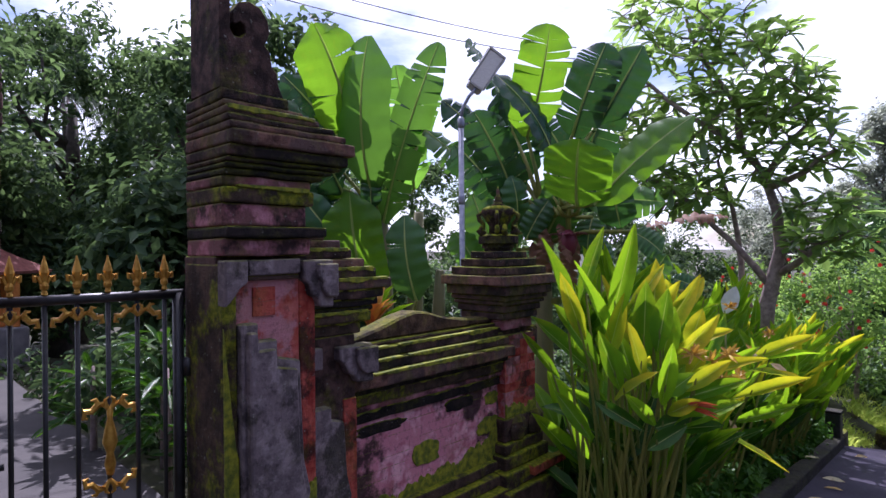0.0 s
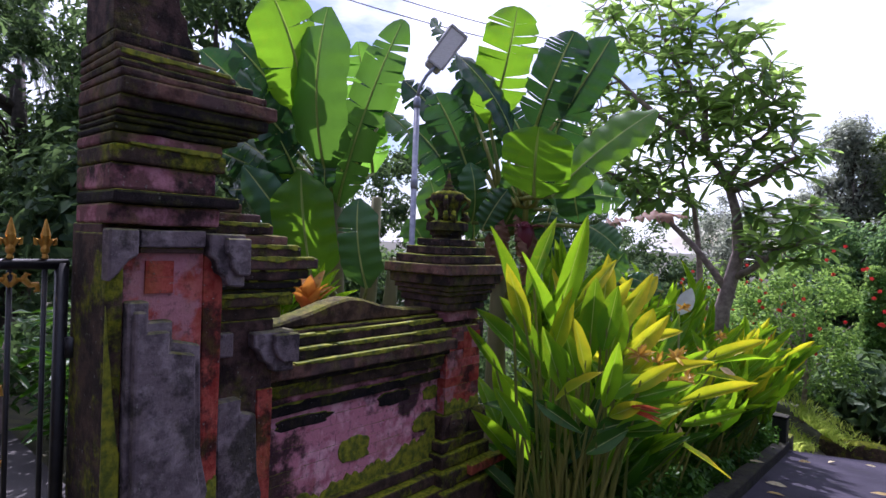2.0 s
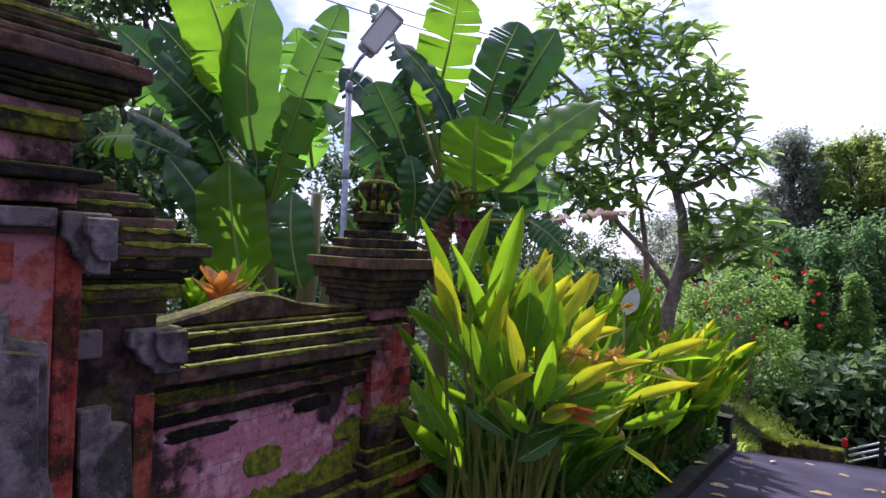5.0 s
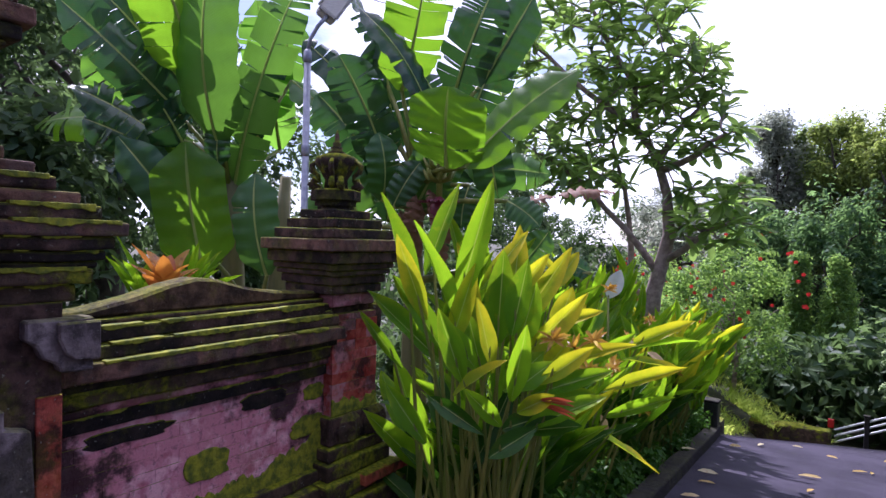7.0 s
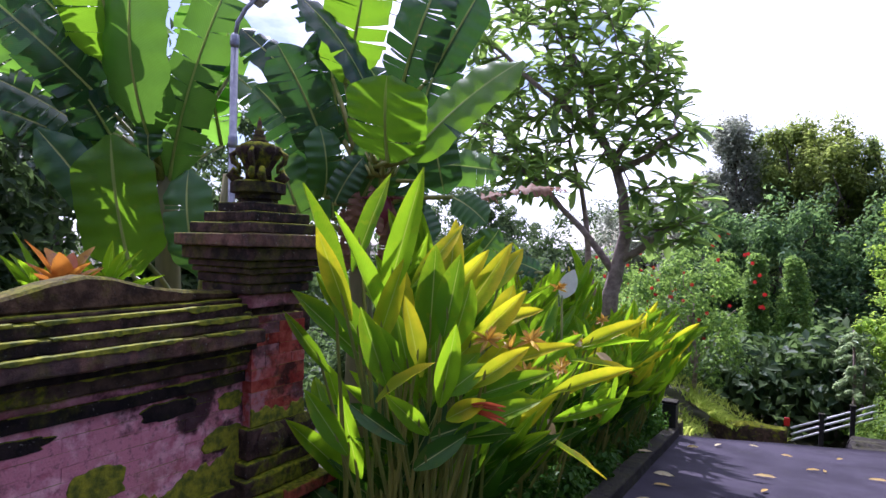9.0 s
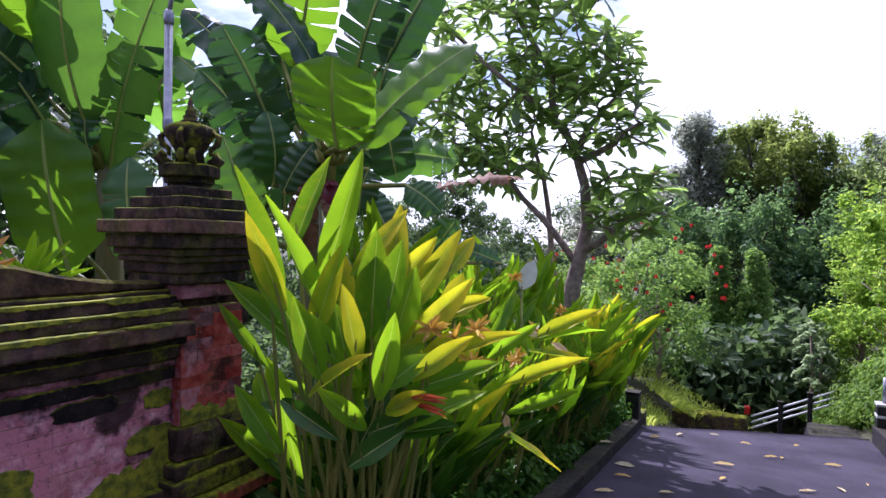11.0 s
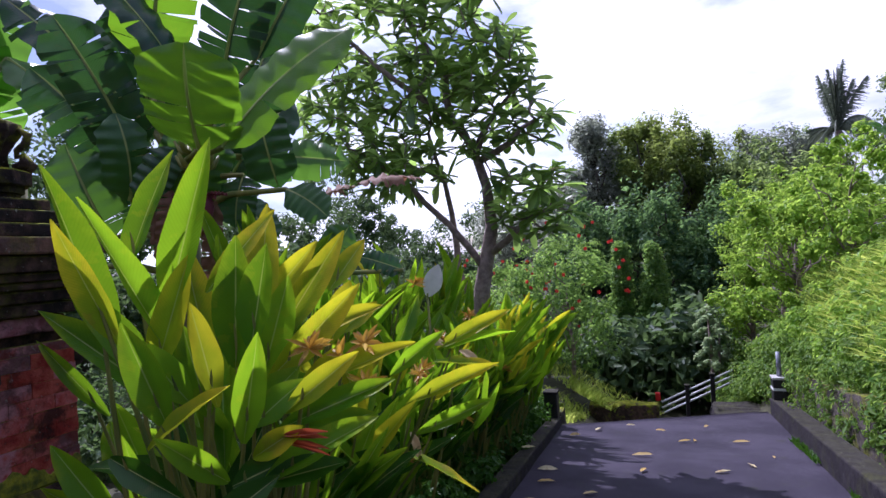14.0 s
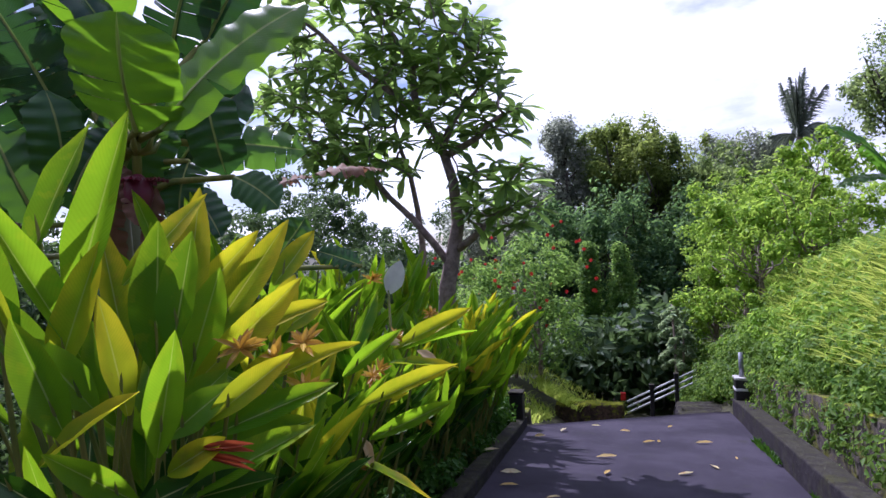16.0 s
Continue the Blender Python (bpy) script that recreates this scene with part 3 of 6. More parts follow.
def gate_pier(mirror):
    label = "tall mossy split-gate pier of dark stone with pink bands"
    t = thing("gate_pier", (0, 0, 0), label, "gate pier", "piers of the gate")
    y0 = 0.90
    part("body", block(-2.52, PX - 0.055, y0, 1.30, -0.3, 1.52, 0.006), STONE, t, "dark sooty masonry core")
    if not mirror:
        part("plaster_face", block(PX - 0.06, PX - 0.004, y0 + 0.05, 1.225, 0.32, 1.47, 0.006, 0.006, 9), PLASTER, t, "stained peeling plaster")
        part("plaster_edge", block(PX - 0.06, PX + 0.002, 1.227, 1.30, 0.32, 1.42, 0.008, 0.006, 4), REDBRICK, t, "bare red edge")
        courses_of_brick(t, PX + 0.004, 1.02, 1.115, 1.285, 1.40, [REDBRICK], 0.11, 0.057)
        part("edge_strip", block(-2.50, PX + 0.012, y0 - 0.004, y0 + 0.05, 0.0, 1.49, 0.006, 0.004, 4), MOSSY, t, "green moss-covered edge")
        moss_sheet(t, PX + 0.016, y0 - 0.004, y0 + 0.05, 0.0, lambda y: 1.12 - 7.0 * (y - 0.9), 0.16, 1.0)
        moss_sheet(t, PX - 0.001, y0 + 0.05, 1.225, 0.32, lambda y: 0.24 + 0.16 * math.sin(y * 17 - 0.8), 0.08, 2.0)
        moss_sheet(t, PX + 0.005, 1.23, 1.295, 0.32, lambda y: 0.30, 0.08, 3.0)
        part("stepped_relief", plate(STEPS, PX - 0.02, PX + 0.045), RELIEF, t, "grey stepped stone relief")
        part("inner_relief", plate(INNER, PX + 0.046, PX + 0.085), RELIEF, t, "grey stepped stone relief")
        part("ear", plate([(1.225, 1.50), (1.225, 1.42), (1.25, 1.40), (1.26, 1.355), (1.29, 1.34), (1.30, 1.305), (1.365, 1.30), (1.365, 1.50)], PX - 0.03, PX + 0.045), RELIEF, t, "grey scalloped corner stone")
        part("ear", plate([(1.275, 1.485), (1.275, 1.43), (1.295, 1.41), (1.30, 1.37), (1.325, 1.345), (1.372, 1.345), (1.372, 1.485)], PX + 0.046, PX + 0.075), RELIEF, t, "grey scalloped corner stone")
        part("ear", plate([(0.895, 1.505), (0.895, 1.33), (0.925, 1.36), (0.955, 1.40), (0.985, 1.42), (0.985, 1.505)], PX - 0.03, PX + 0.04), RELIEF, t, "grey scalloped corner stone")
        part("lintel", block(PX - 0.03, PX + 0.03, 0.995, 1.215, 1.445, 1.505, 0.006, 0.003, 2), RELIEF, t)
        part("lintel", block(PX - 0.03, PX + 0.018, 0.995, 1.215, 1.425, 1.444, 0.004), STONE, t)
    flight(t, "plinth", [(PX + 0.10, y0 - 0.01, 1.40, -0.4, 0.12, MOSSY), (PX + 0.06, y0 - 0.005, 1.36, 0.12, 0.24, MOSSY), (PX + 0.03, y0 - 0.003, 1.33, 0.24, 0.32, MOSSY)], -2.54, MOSSY)
    flight(t, "course", [
        (PX + 0.01, y0, 1.275, 1.52, 1.59, PINKBAND), (PX + 0.045, y0, 1.335, 1.59, 1.635, SOOTY), (PX + 0.008, y0, 1.255, 1.635, 1.72, PINKBAND),
        (PX + 0.025, y0, 1.285, 1.72, 1.785, MOSSY), (PX + 0.015, y0, 1.275, 1.785, 1.825, PINKBAND), (PX + 0.03, y0, 1.33, 1.825, 1.85, SOOTY),
        (PX + 0.045, y0, 1.365, 1.85, 1.87, SOOTY), (PX + 0.055, y0, 1.40, 1.87, 1.89, STONE), (PX + 0.07, y0, 1.43, 1.89, 1.935, STONE),
        (PX + 0.085, y0, 1.46, 1.935, 1.99, BROWN), (PX + 0.07, y0, 1.42, 1.99, 2.02, BROWN), (PX + 0.055, y0, 1.365, 2.02, 2.048, STONE),
        (PX + 0.04, y0, 1.305, 2.048, 2.076, BROWN), (PX + 0.025, y0, 1.24, 2.076, 2.102, BROWN), (PX + 0.01, y0, 1.18, 2.102, 2.15, STONE)], -2.50, STONE)
    crown = [(y0, 2.148), (y0, 2.85), (0.942, 2.85), (0.942, 2.372), (0.956, 2.352), (0.984, 2.352), (1.003, 2.374), (1.0, 2.404), (0.98, 2.414), (0.964, 2.398), (0.953, 2.402), (0.953, 2.446), (0.978, 2.486), (1.02, 2.50), (1.065, 2.487), (1.097, 2.445), (1.104, 2.395), (1.082, 2.345),
             (1.105, 2.325), (1.112, 2.27), (1.135, 2.245), (1.14, 2.20), (1.165, 2.148)]
    part("crown", plate(crown, -2.44, PX, 0.003), STONE, t, "dark lichen-spotted scrolled crown stone")
    if mirror:
        t.matrix_basis = Matrix.Translation((0, 1.15, 0)) @ Matrix.Diagonal((1, -1, 1, 1))
    return t


gate_pier(False)
gate_pier(True)

# ---- shoulder between pier and wall ----
SX = -2.33
t = thing("shoulder_pillar", (0, 0, 0), "mossy stepped stone shoulder beside the gate pier", "pillar")
part("body", block(-2.62, SX, 1.302, 1.62, -0.3, 1.14, 0.006, 0.003, 4), STONE, t)
part("red_strip", block(SX - 0.02, SX + 0.012, 1.545, 1.618, 0.32, 0.84, 0.005, 0.003, 5), REDBRICK, t, "worn red brick strip")
part("stepped_relief", plate([(1.36, 0.30), (1.345, 0.83), (1.45, 0.83), (1.45, 0.77), (1.52, 0.75), (1.535, 0.5), (1.56, 0.40), (1.54, 0.30)], SX - 0.02, SX + 0.05), RELIEF, t, "grey stepped stone relief")
part("ear", plate([(1.50, 1.09), (1.50, 1.03), (1.53, 1.01), (1.55, 0.965), (1.59, 0.945), (1.60, 0.915), (1.695, 0.91), (1.695, 1.09)], SX - 0.03, SX + 0.05), RELIEF, t, "grey scalloped corner stone")
part("ear", plate([(1.58, 1.08), (1.58, 1.03), (1.60, 0.98), (1.63, 0.955), (1.705, 0.95), (1.705, 1.08)], SX + 0.051, SX + 0.08), RELIEF, t, "grey scalloped corner stone")
part("bracket", block(SX - 0.03, SX + 0.03, 1.33, 1.42, 1.0, 1.1, 0.006, 0.003, 2), RELIEF, t)
flight(t, "plinth", [(SX + 0.12, 1.405, 1.70, -0.4, 0.14, MOSSY), (SX + 0.08, 1.365, 1.66, 0.14, 0.27, MOSSY)], -2.62, MOSSY)
flight(t, "course", [
    (SX + 0.0, 1.30, 1.66, 1.14, 1.20, MOSSY), (SX + 0.03, 1.30, 1.70, 1.20, 1.25, MOSSY), (SX + 0.03, 1.30, 1.71, 1.25, 1.275, SOOTY),
    (SX + 0.045, 1.30, 1.73, 1.275, 1.31, SOOTY), (SX + 0.06, 1.30, 1.755, 1.31, 1.355, STONE), (SX + 0.075, 1.30, 1.79, 1.355, 1.405, BROWN),
    (SX + 0.055, 1.30, 1.715, 1.405, 1.455, STONE), (SX + 0.04, 1.30, 1.655, 1.455, 1.50, BROWN), (SX + 0.025, 1.30, 1.59, 1.50, 1.545, STONE),
    (SX + 0.015, 1.30, 1.535, 1.545, 1.585, BROWN), (SX - 0.01, 1.30, 1.46, 1.585, 1.63, BROWN)], -2.66, STONE)

# ---- low garden wall ----
WX = -2.50
t = tagged(new("wall_garden"), "low pink limewashed brick wall under mossy stone ledges", "wall", kind="structure")
part("core", block(-2.70, WX - 0.006, 1.62, 2.96, -0.5, 1.0, 0.004), PINK, t)
courses_of_brick(t, WX, 1.625, 2.95, 0.02, 0.635, [PINK], 0.2, 0.056)
flight(t, "course", [
    (WX + 0.02, 1.625, 2.95, 0.637, 0.70, SOOTY), (WX + 0.035, 1.625, 2.95, 0.70, 0.735, PINKBAND), (WX + 0.05, 1.625, 2.95, 0.735, 0.80, MOSSY),
    (WX + 0.075, 1.625, 2.95, 0.80, 0.84, SOOTY), (WX + 0.135, 1.63, 2.95, 0.84, 0.91, BROWN), (WX + 0.085, 1.63, 2.95, 0.91, 0.965, STONE),
    (WX + 0.035, 1.63, 2.95, 0.965, 1.02, STONE), (WX - 0.01, 1.63, 2.95, 1.02, 1.045, STONE)], -2.70, STONE)
ridge = [(1.63, 1.043), (1.63, 1.065), (1.78, 1.075), (1.95, 1.11), (2.10, 1.155), (2.22, 1.178), (2.32, 1.168), (2.45, 1.13), (2.62, 1.10), (2.80, 1.085), (2.95, 1.08), (2.95, 1.043)]
part("coping", plate(ridge, -2.68, WX - 0.04, 0.012), COPING, t, "gabled mossy coping stone")
flight(t, "plinth", [(WX + 0.16, 1.70, 2.94, -0.6, 0.02, MOSSY), (WX + 0.10, 1.66, 2.94, 0.02, 0.09, MOSSY), (WX + 0.05, 1.66, 2.94, 0.09, 0.16, MOSSY)], -2.6, MOSSY)
moss_sheet(t, WX + 0.004, 1.63, 2.945, 0.15, lambda y: 0.05 + 0.13 * max(0.0, (y - 2.1) / 0.85) ** 1.5 + 0.05 * max(0.0, 1.9 - y), 0.06, 4.0)
for y0, y1, z0, z1, crust in ((2.16, 2.36, 0.30, 0.43, MOSS), (2.72, 2.93, 0.34, 0.44, MOSS), (2.80, 2.92, 0.52, 0.60, MOSS), (1.76, 2.08, 0.555, 0.61, SOOTY), (2.44, 2.66, 0.55, 0.62, SOOTY)):
    c, d, rim = (y0 + y1) / 2, (z0 + z1) / 2, []
    for a in np.linspace(0, 2 * math.pi, 34, endpoint=False):
        k = 1.0 + 0.28 * noise.noise(Vector((math.cos(a) * 2.2 + c * 5, math.sin(a) * 2.2, d * 7))) + rng.uniform(-0.05, 0.05)
        power = 0.75
        rim.append((c + (y1 - y0) * 0.55 * k * math.copysign(abs(math.cos(a)) ** power, math.cos(a)), d + (z1 - z0) * 0.55 * k * math.copysign(abs(math.sin(a)) ** power, math.sin(a))))
    if crust is MOSS:
        part("moss_pad", plate(rim, WX - 0.01, WX + 0.006 + 0.3 * abs(noise.noise(Vector((c, d, 0)))) * 0.02, 0.004), MOSS, t, "thick green moss pad on the brick")
    else:
        part("soot_crust", plate(rim, WX - 0.01, WX + 0.0045, 0.002), crust, t, "black weathered crust on the brick")

# ---- end pilaster ----
CX, CY = -2.60, 3.08
t = thing("end_pilaster", (CX, CY, 0), "red brick pilaster under a mossy stepped stone cap", "pillar")
part("body", block(-0.12, 0.118, -0.12, 0.16, -0.6, 1.02, 0.006), STONE, t)
part("brick_core", block(-0.12, 0.158, -0.15, 0.185, 0.42, 0.96, 0.004), PLASTER, t)
courses_of_brick(t, 0.165, -0.155, 0.19, 0.42, 0.96, [PLASTER, PLASTER, PLASTER, REDBRICK], 0.17, 0.056)
for z0, z1, w, m in ((1.0, 1.07, 0.16, PINKBAND), (1.07, 1.12, 0.19, STONE), (1.12, 1.17, 0.205, STONE), (1.17, 1.20, 0.225, STONE), (1.20, 1.235, 0.24, STONE), (1.235, 1.30, 0.262, STONE), (1.30, 1.365, 0.288, BROWN),
                     (1.365, 1.42, 0.238, STONE), (1.42, 1.475, 0.188, STONE), (1.475, 1.525, 0.14, STONE)):
    part("course", block(-w, w, -w, w, z0, z1 - 0.002, 0.008, 0.005, 5), m, t)
for z0, z1, w, m in ((-0.7, 0.0, 0.30, MOSSY), (0.0, 0.10, 0.26, MOSSY), (0.10, 0.19, 0.225, MOSSY), (0.19, 0.26, 0.20, MOSSY), (0.26, 0.42, 0.175, STONE)):
    part("plinth", block(-w + 0.02, w, -w, w + 0.03, z0, z1 - 0.002, 0.012, 0.008, 5), m, t)
for y, s in ((-0.03, 1), (0.17, 1)):
    leafy = lathe([(0.02, -0.08), (0.07, -0.06), (0.085, 0.0), (0.07, 0.05), (0.03, 0.09)], 10, 5, 0.18)
    leafy.transform(Matrix.Translation((0.17, y, 0.33)) @ Matrix.Diagonal((0.55, 1, 1, 1)))
    part("carved_leaf", leafy, MOSSY, t, "carved mossy leaf ornament")
part("side_scroll", block(-0.02, 0.15, -0.20, -0.125, 0.80, 0.99, 0.03, 0.01, 3), MOSSY, t, "mossy scroll block")
part("side_scroll", block(0.0, 0.16, 0.165, 0.25, 0.84, 1.0, 0.03, 0.01, 3), STONE, t)
part("brick_edging", block(0.24, 0.30, -0.02, 0.42, 0.04, 0.10, 0.01, 0.006, 4), REDBRICK, t, "loose red brick edging")

moss_sheet(t, 0.166, -0.155, 0.19, 0.42, lambda y: 0.07, 0.06, 6.0)

t = thing("stone_finial", (CX, CY, 1.523), "carved dark stone urn finial with yellow moss on top", "finial")
part("foot", lathe([(0.10, 0.0), (0.10, 0.02), (0.115, 0.022), (0.115, 0.05)], 8), STONE, t)
part("tray", lathe([(0.135, 0.05), (0.14, 0.055), (0.14, 0.105), (0.12, 0.115), (0.07, 0.12)], 8), STONE, t)
part("bowl", lathe([(0.06, 0.115), (0.055, 0.17), (0.08, 0.22), (0.105, 0.26), (0.10, 0.295), (0.06, 0.315)], 32, 8, 0.14), MOSSY, t, "lobed mossy urn", True)
part("spire", lathe([(0.045, 0.31), (0.048, 0.325), (0.03, 0.335), (0.034, 0.35), (0.022, 0.36), (0.025, 0.375), (0.014, 0.385), (0.012, 0.42), (0.003, 0.45)], 14), STONE, t, "", True)
for a in range(4):
    c, s = math.cos(a * math.pi / 2 + 0.6), math.sin(a * math.pi / 2 + 0.6)
    pts = [(c * r, s * r, z) for r, z in ((0.09, 0.12), (0.125, 0.14), (0.12, 0.17), (0.10, 0.165), (0.10, 0.19), (0.13, 0.215), (0.14, 0.25), (0.11, 0.275))]
    part("scroll_handle", tube(bmesh.new(), pts, [0.018, 0.02, 0.016, 0.012, 0.012, 0.016, 0.016, 0.01], 6), MOSSY, t, "", True)
    pts = [(c * r - s * 0.05, s * r + c * 0.05, z) for r, z in ((0.10, 0.11), (0.13, 0.14), (0.11, 0.17), (0.09, 0.15))]
    part("tray_leaf", tube(bmesh.new(), pts, [0.02, 0.022, 0.016, 0.008], 6), MOSSY, t, "", True)

# ---- iron gate ----
g = thing("iron_gate", (-2.50, 0.885, 0.09), "black iron gate leaf with gold spearheads and scrolls", "gate")
g.rotation_euler.z = radians(-6)


def bar(name, a, b, r, mat, parent, label=""):
    return part(name, tube(bmesh.new(), [a, b], [r, r], 10), mat, parent, label, True)


LEAF_W = 0.72
bar("top_rail", (0, 0.0, 1.28), (0, -LEAF_W, 1.28), 0.019, BLACK, g)
bar("bottom_rail", (0, 0.0, 0.08), (0, -LEAF_W, 0.08), 0.019, BLACK, g)
bar("stile", (0, -0.02, 0.06), (0, -0.02, 1.285), 0.022, BLACK, g)
bar("stile", (0, -LEAF_W + 0.02, 0.06), (0, -LEAF_W + 0.02, 1.285), 0.02, BLACK, g)
bar("hinge", (0.02, 0.012, 0.95), (0.02, 0.012, 1.02), 0.022, BLACK, g)
spear = lathe([(0.008, 0.0), (0.013, 0.005), (0.009, 0.02), (0.016, 0.028), (0.017, 0.04), (0.010, 0.055), (0.014, 0.075), (0.019, 0.09), (0.013, 0.115), (0.002, 0.155)], 10)
for s in (-1, 1):
    tube(spear, [(0, s * 0.008, 0.045), (0, s * 0.022, 0.075), (0, s * 0.034, 0.078), (0, s * 0.034, 0.058), (0, s * 0.026, 0.055)], [0.006, 0.009, 0.009, 0.007, 0.004], 6)
spear_me = bpy.data.meshes.new("spearhead")
spear.to_mesh(spear_me), spear.free()
spear_me.materials.append(GOLD_PAINT)
scroll = bmesh.new()
for s in (-1, 1):
    tube(scroll, [(0, 0, 0.0), (0, s * 0.018, 0.022), (0, s * 0.045, 0.024), (0, s * 0.065, 0.004), (0, s * 0.088, 0.006), (0, s * 0.092, -0.016), (0, s * 0.078, -0.018)], [0.007, 0.012, 0.013, 0.011, 0.012, 0.009, 0.005], 6)
    tube(scroll, [(0, s * 0.04, 0.02), (0, s * 0.052, 0.042), (0, s * 0.068, 0.040)], [0.010, 0.008, 0.003], 6)
    tube(scroll, [(0, s * 0.012, 0.015), (0, s * 0.016, 0.038), (0, s * 0.004, 0.046)], [0.008, 0.007, 0.003], 6)
scroll_me = bpy.data.meshes.new("leaf_scroll")
scroll.to_mesh(scroll_me), scroll.free()
scroll_me.materials.append(GOLD_PAINT)
for k in range(7):
    y = -0.07 - k * 0.098
    bar("bar", (0, y, 0.08), (0, y, 1.28), 0.0085, BLACK, g)
    piece("spearhead", spear_me, Matrix.Translation((0, y, 1.297)) @ Matrix.Diagonal((0.85, 0.85, 0.92, 1)), g, "gold painted fleur spearhead")
    if k in (1, 3, 5):
        piece("leaf_scroll", scroll_me, Matrix.Translation((0.016, y, 1.205)) @ Matrix.Diagonal((1, 0.85, 1, 1)), g, "gold painted leaf scroll")
for z, f in ((0.86, 1), (0.60, -1)):
    piece("leaf_scroll", scroll_me, Matrix.Translation((0.016, -0.266, z)) @ Matrix.Diagonal((1, 0.9, f * 1.1, 1)), g, "gold painted leaf scroll")
part("scroll_stem", tube(bmesh.new(), [(0.016, -0.266, z) for z in (0.62, 0.66, 0.70, 0.74, 0.78, 0.83, 0.87)], [0.012, 0.02, 0.012, 0.026, 0.02, 0.009, 0.012], 8), GOLD_PAINT, g, "gold painted scroll stem", True)
bolt = bar("bolt", (0.03, -LEAF_W - 0.06, 0.73), (0.03, -LEAF_W + 0.14, 0.73), 0.011, BLACK, g)
part("bolt_handle", tube(bmesh.new(), [(0.03, -0.66, 0.72), (0.045, -0.655, 0.66), (0.045, -0.64, 0.60), (0.045, -0.625, 0.62), (0.03, -0.63, 0.70)], [0.008] * 5, 6), BLACK, bolt)

# ---- street lamp ----
LX, LY = -3.2, 3.37
gz = slope(LX, LY)
t = thing("street_lamp", (LX, LY, gz), "grey steel street lamp with flat weathered aluminium head", "street lamp")
bar("pole", (0, 0, -0.2), (0.0, 0, 2.58 - gz), 0.023, GALV, t)
for z in (1.9, 2.52):
    part("collar", tube(bmesh.new(), [(0, 0, z - gz), (0, 0, z + 0.02 - gz), (0, 0, z + 0.07 - gz), (0, 0, z + 0.09 - gz)], [0.024, 0.03, 0.03, 0.018]), GALV, t, "", True)
part("arm", tube(bmesh.new(), [(0, 0, 2.58 - gz), (0.01, 0.01, 2.68 - gz), (0.05, 0.04, 2.77 - gz), (0.11, 0.09, 2.86 - gz)], [0.014] * 4), GALV, t, "", True)
along = Vector((0.17, 0.15, 0.33)).normalized()
face = (Vector((0.62, -0.70, -0.35)) - along * along.dot(Vector((0.62, -0.70, -0.35)))).normalized()
head = Matrix.Translation((0.075, 0.06, 2.82 - gz)) @ Matrix((along, face.cross(along), face)).transposed().to_4x4()
bm = block(0, 0.38, -0.09, 0.09, -0.06, 0.0, 0.025)
for q in bm.verts:
    q.co.y *= 0.72 + 0.28 * q.co.x / 0.38
bm.transform(head)
housing = part("housing", bm, LAMP_BODY, t)
bm = block(0.05, 0.35, -0.065, 0.065, -0.004, 0.02, 0.008)
bm.transform(head)
part("lens", bm, DIFFUSER, housing, "pale ribbed lamp lens")
for a, b, c, d in ((0.035, 0.05, -0.062, 0.062), (0.35, 0.37, -0.078, 0.078), (0.05, 0.35, -0.078, -0.066), (0.05, 0.35, 0.066, 0.078)):
    bm = block(a, b, c, d, -0.002, 0.026, 0.003)
    bm.transform(head)
    part("lens_frame", bm, LAMP_BODY, housing)


# ---- leaves of bananas and gingers ----
TO_EYE = Vector((0.62, -0.62, 0.45))


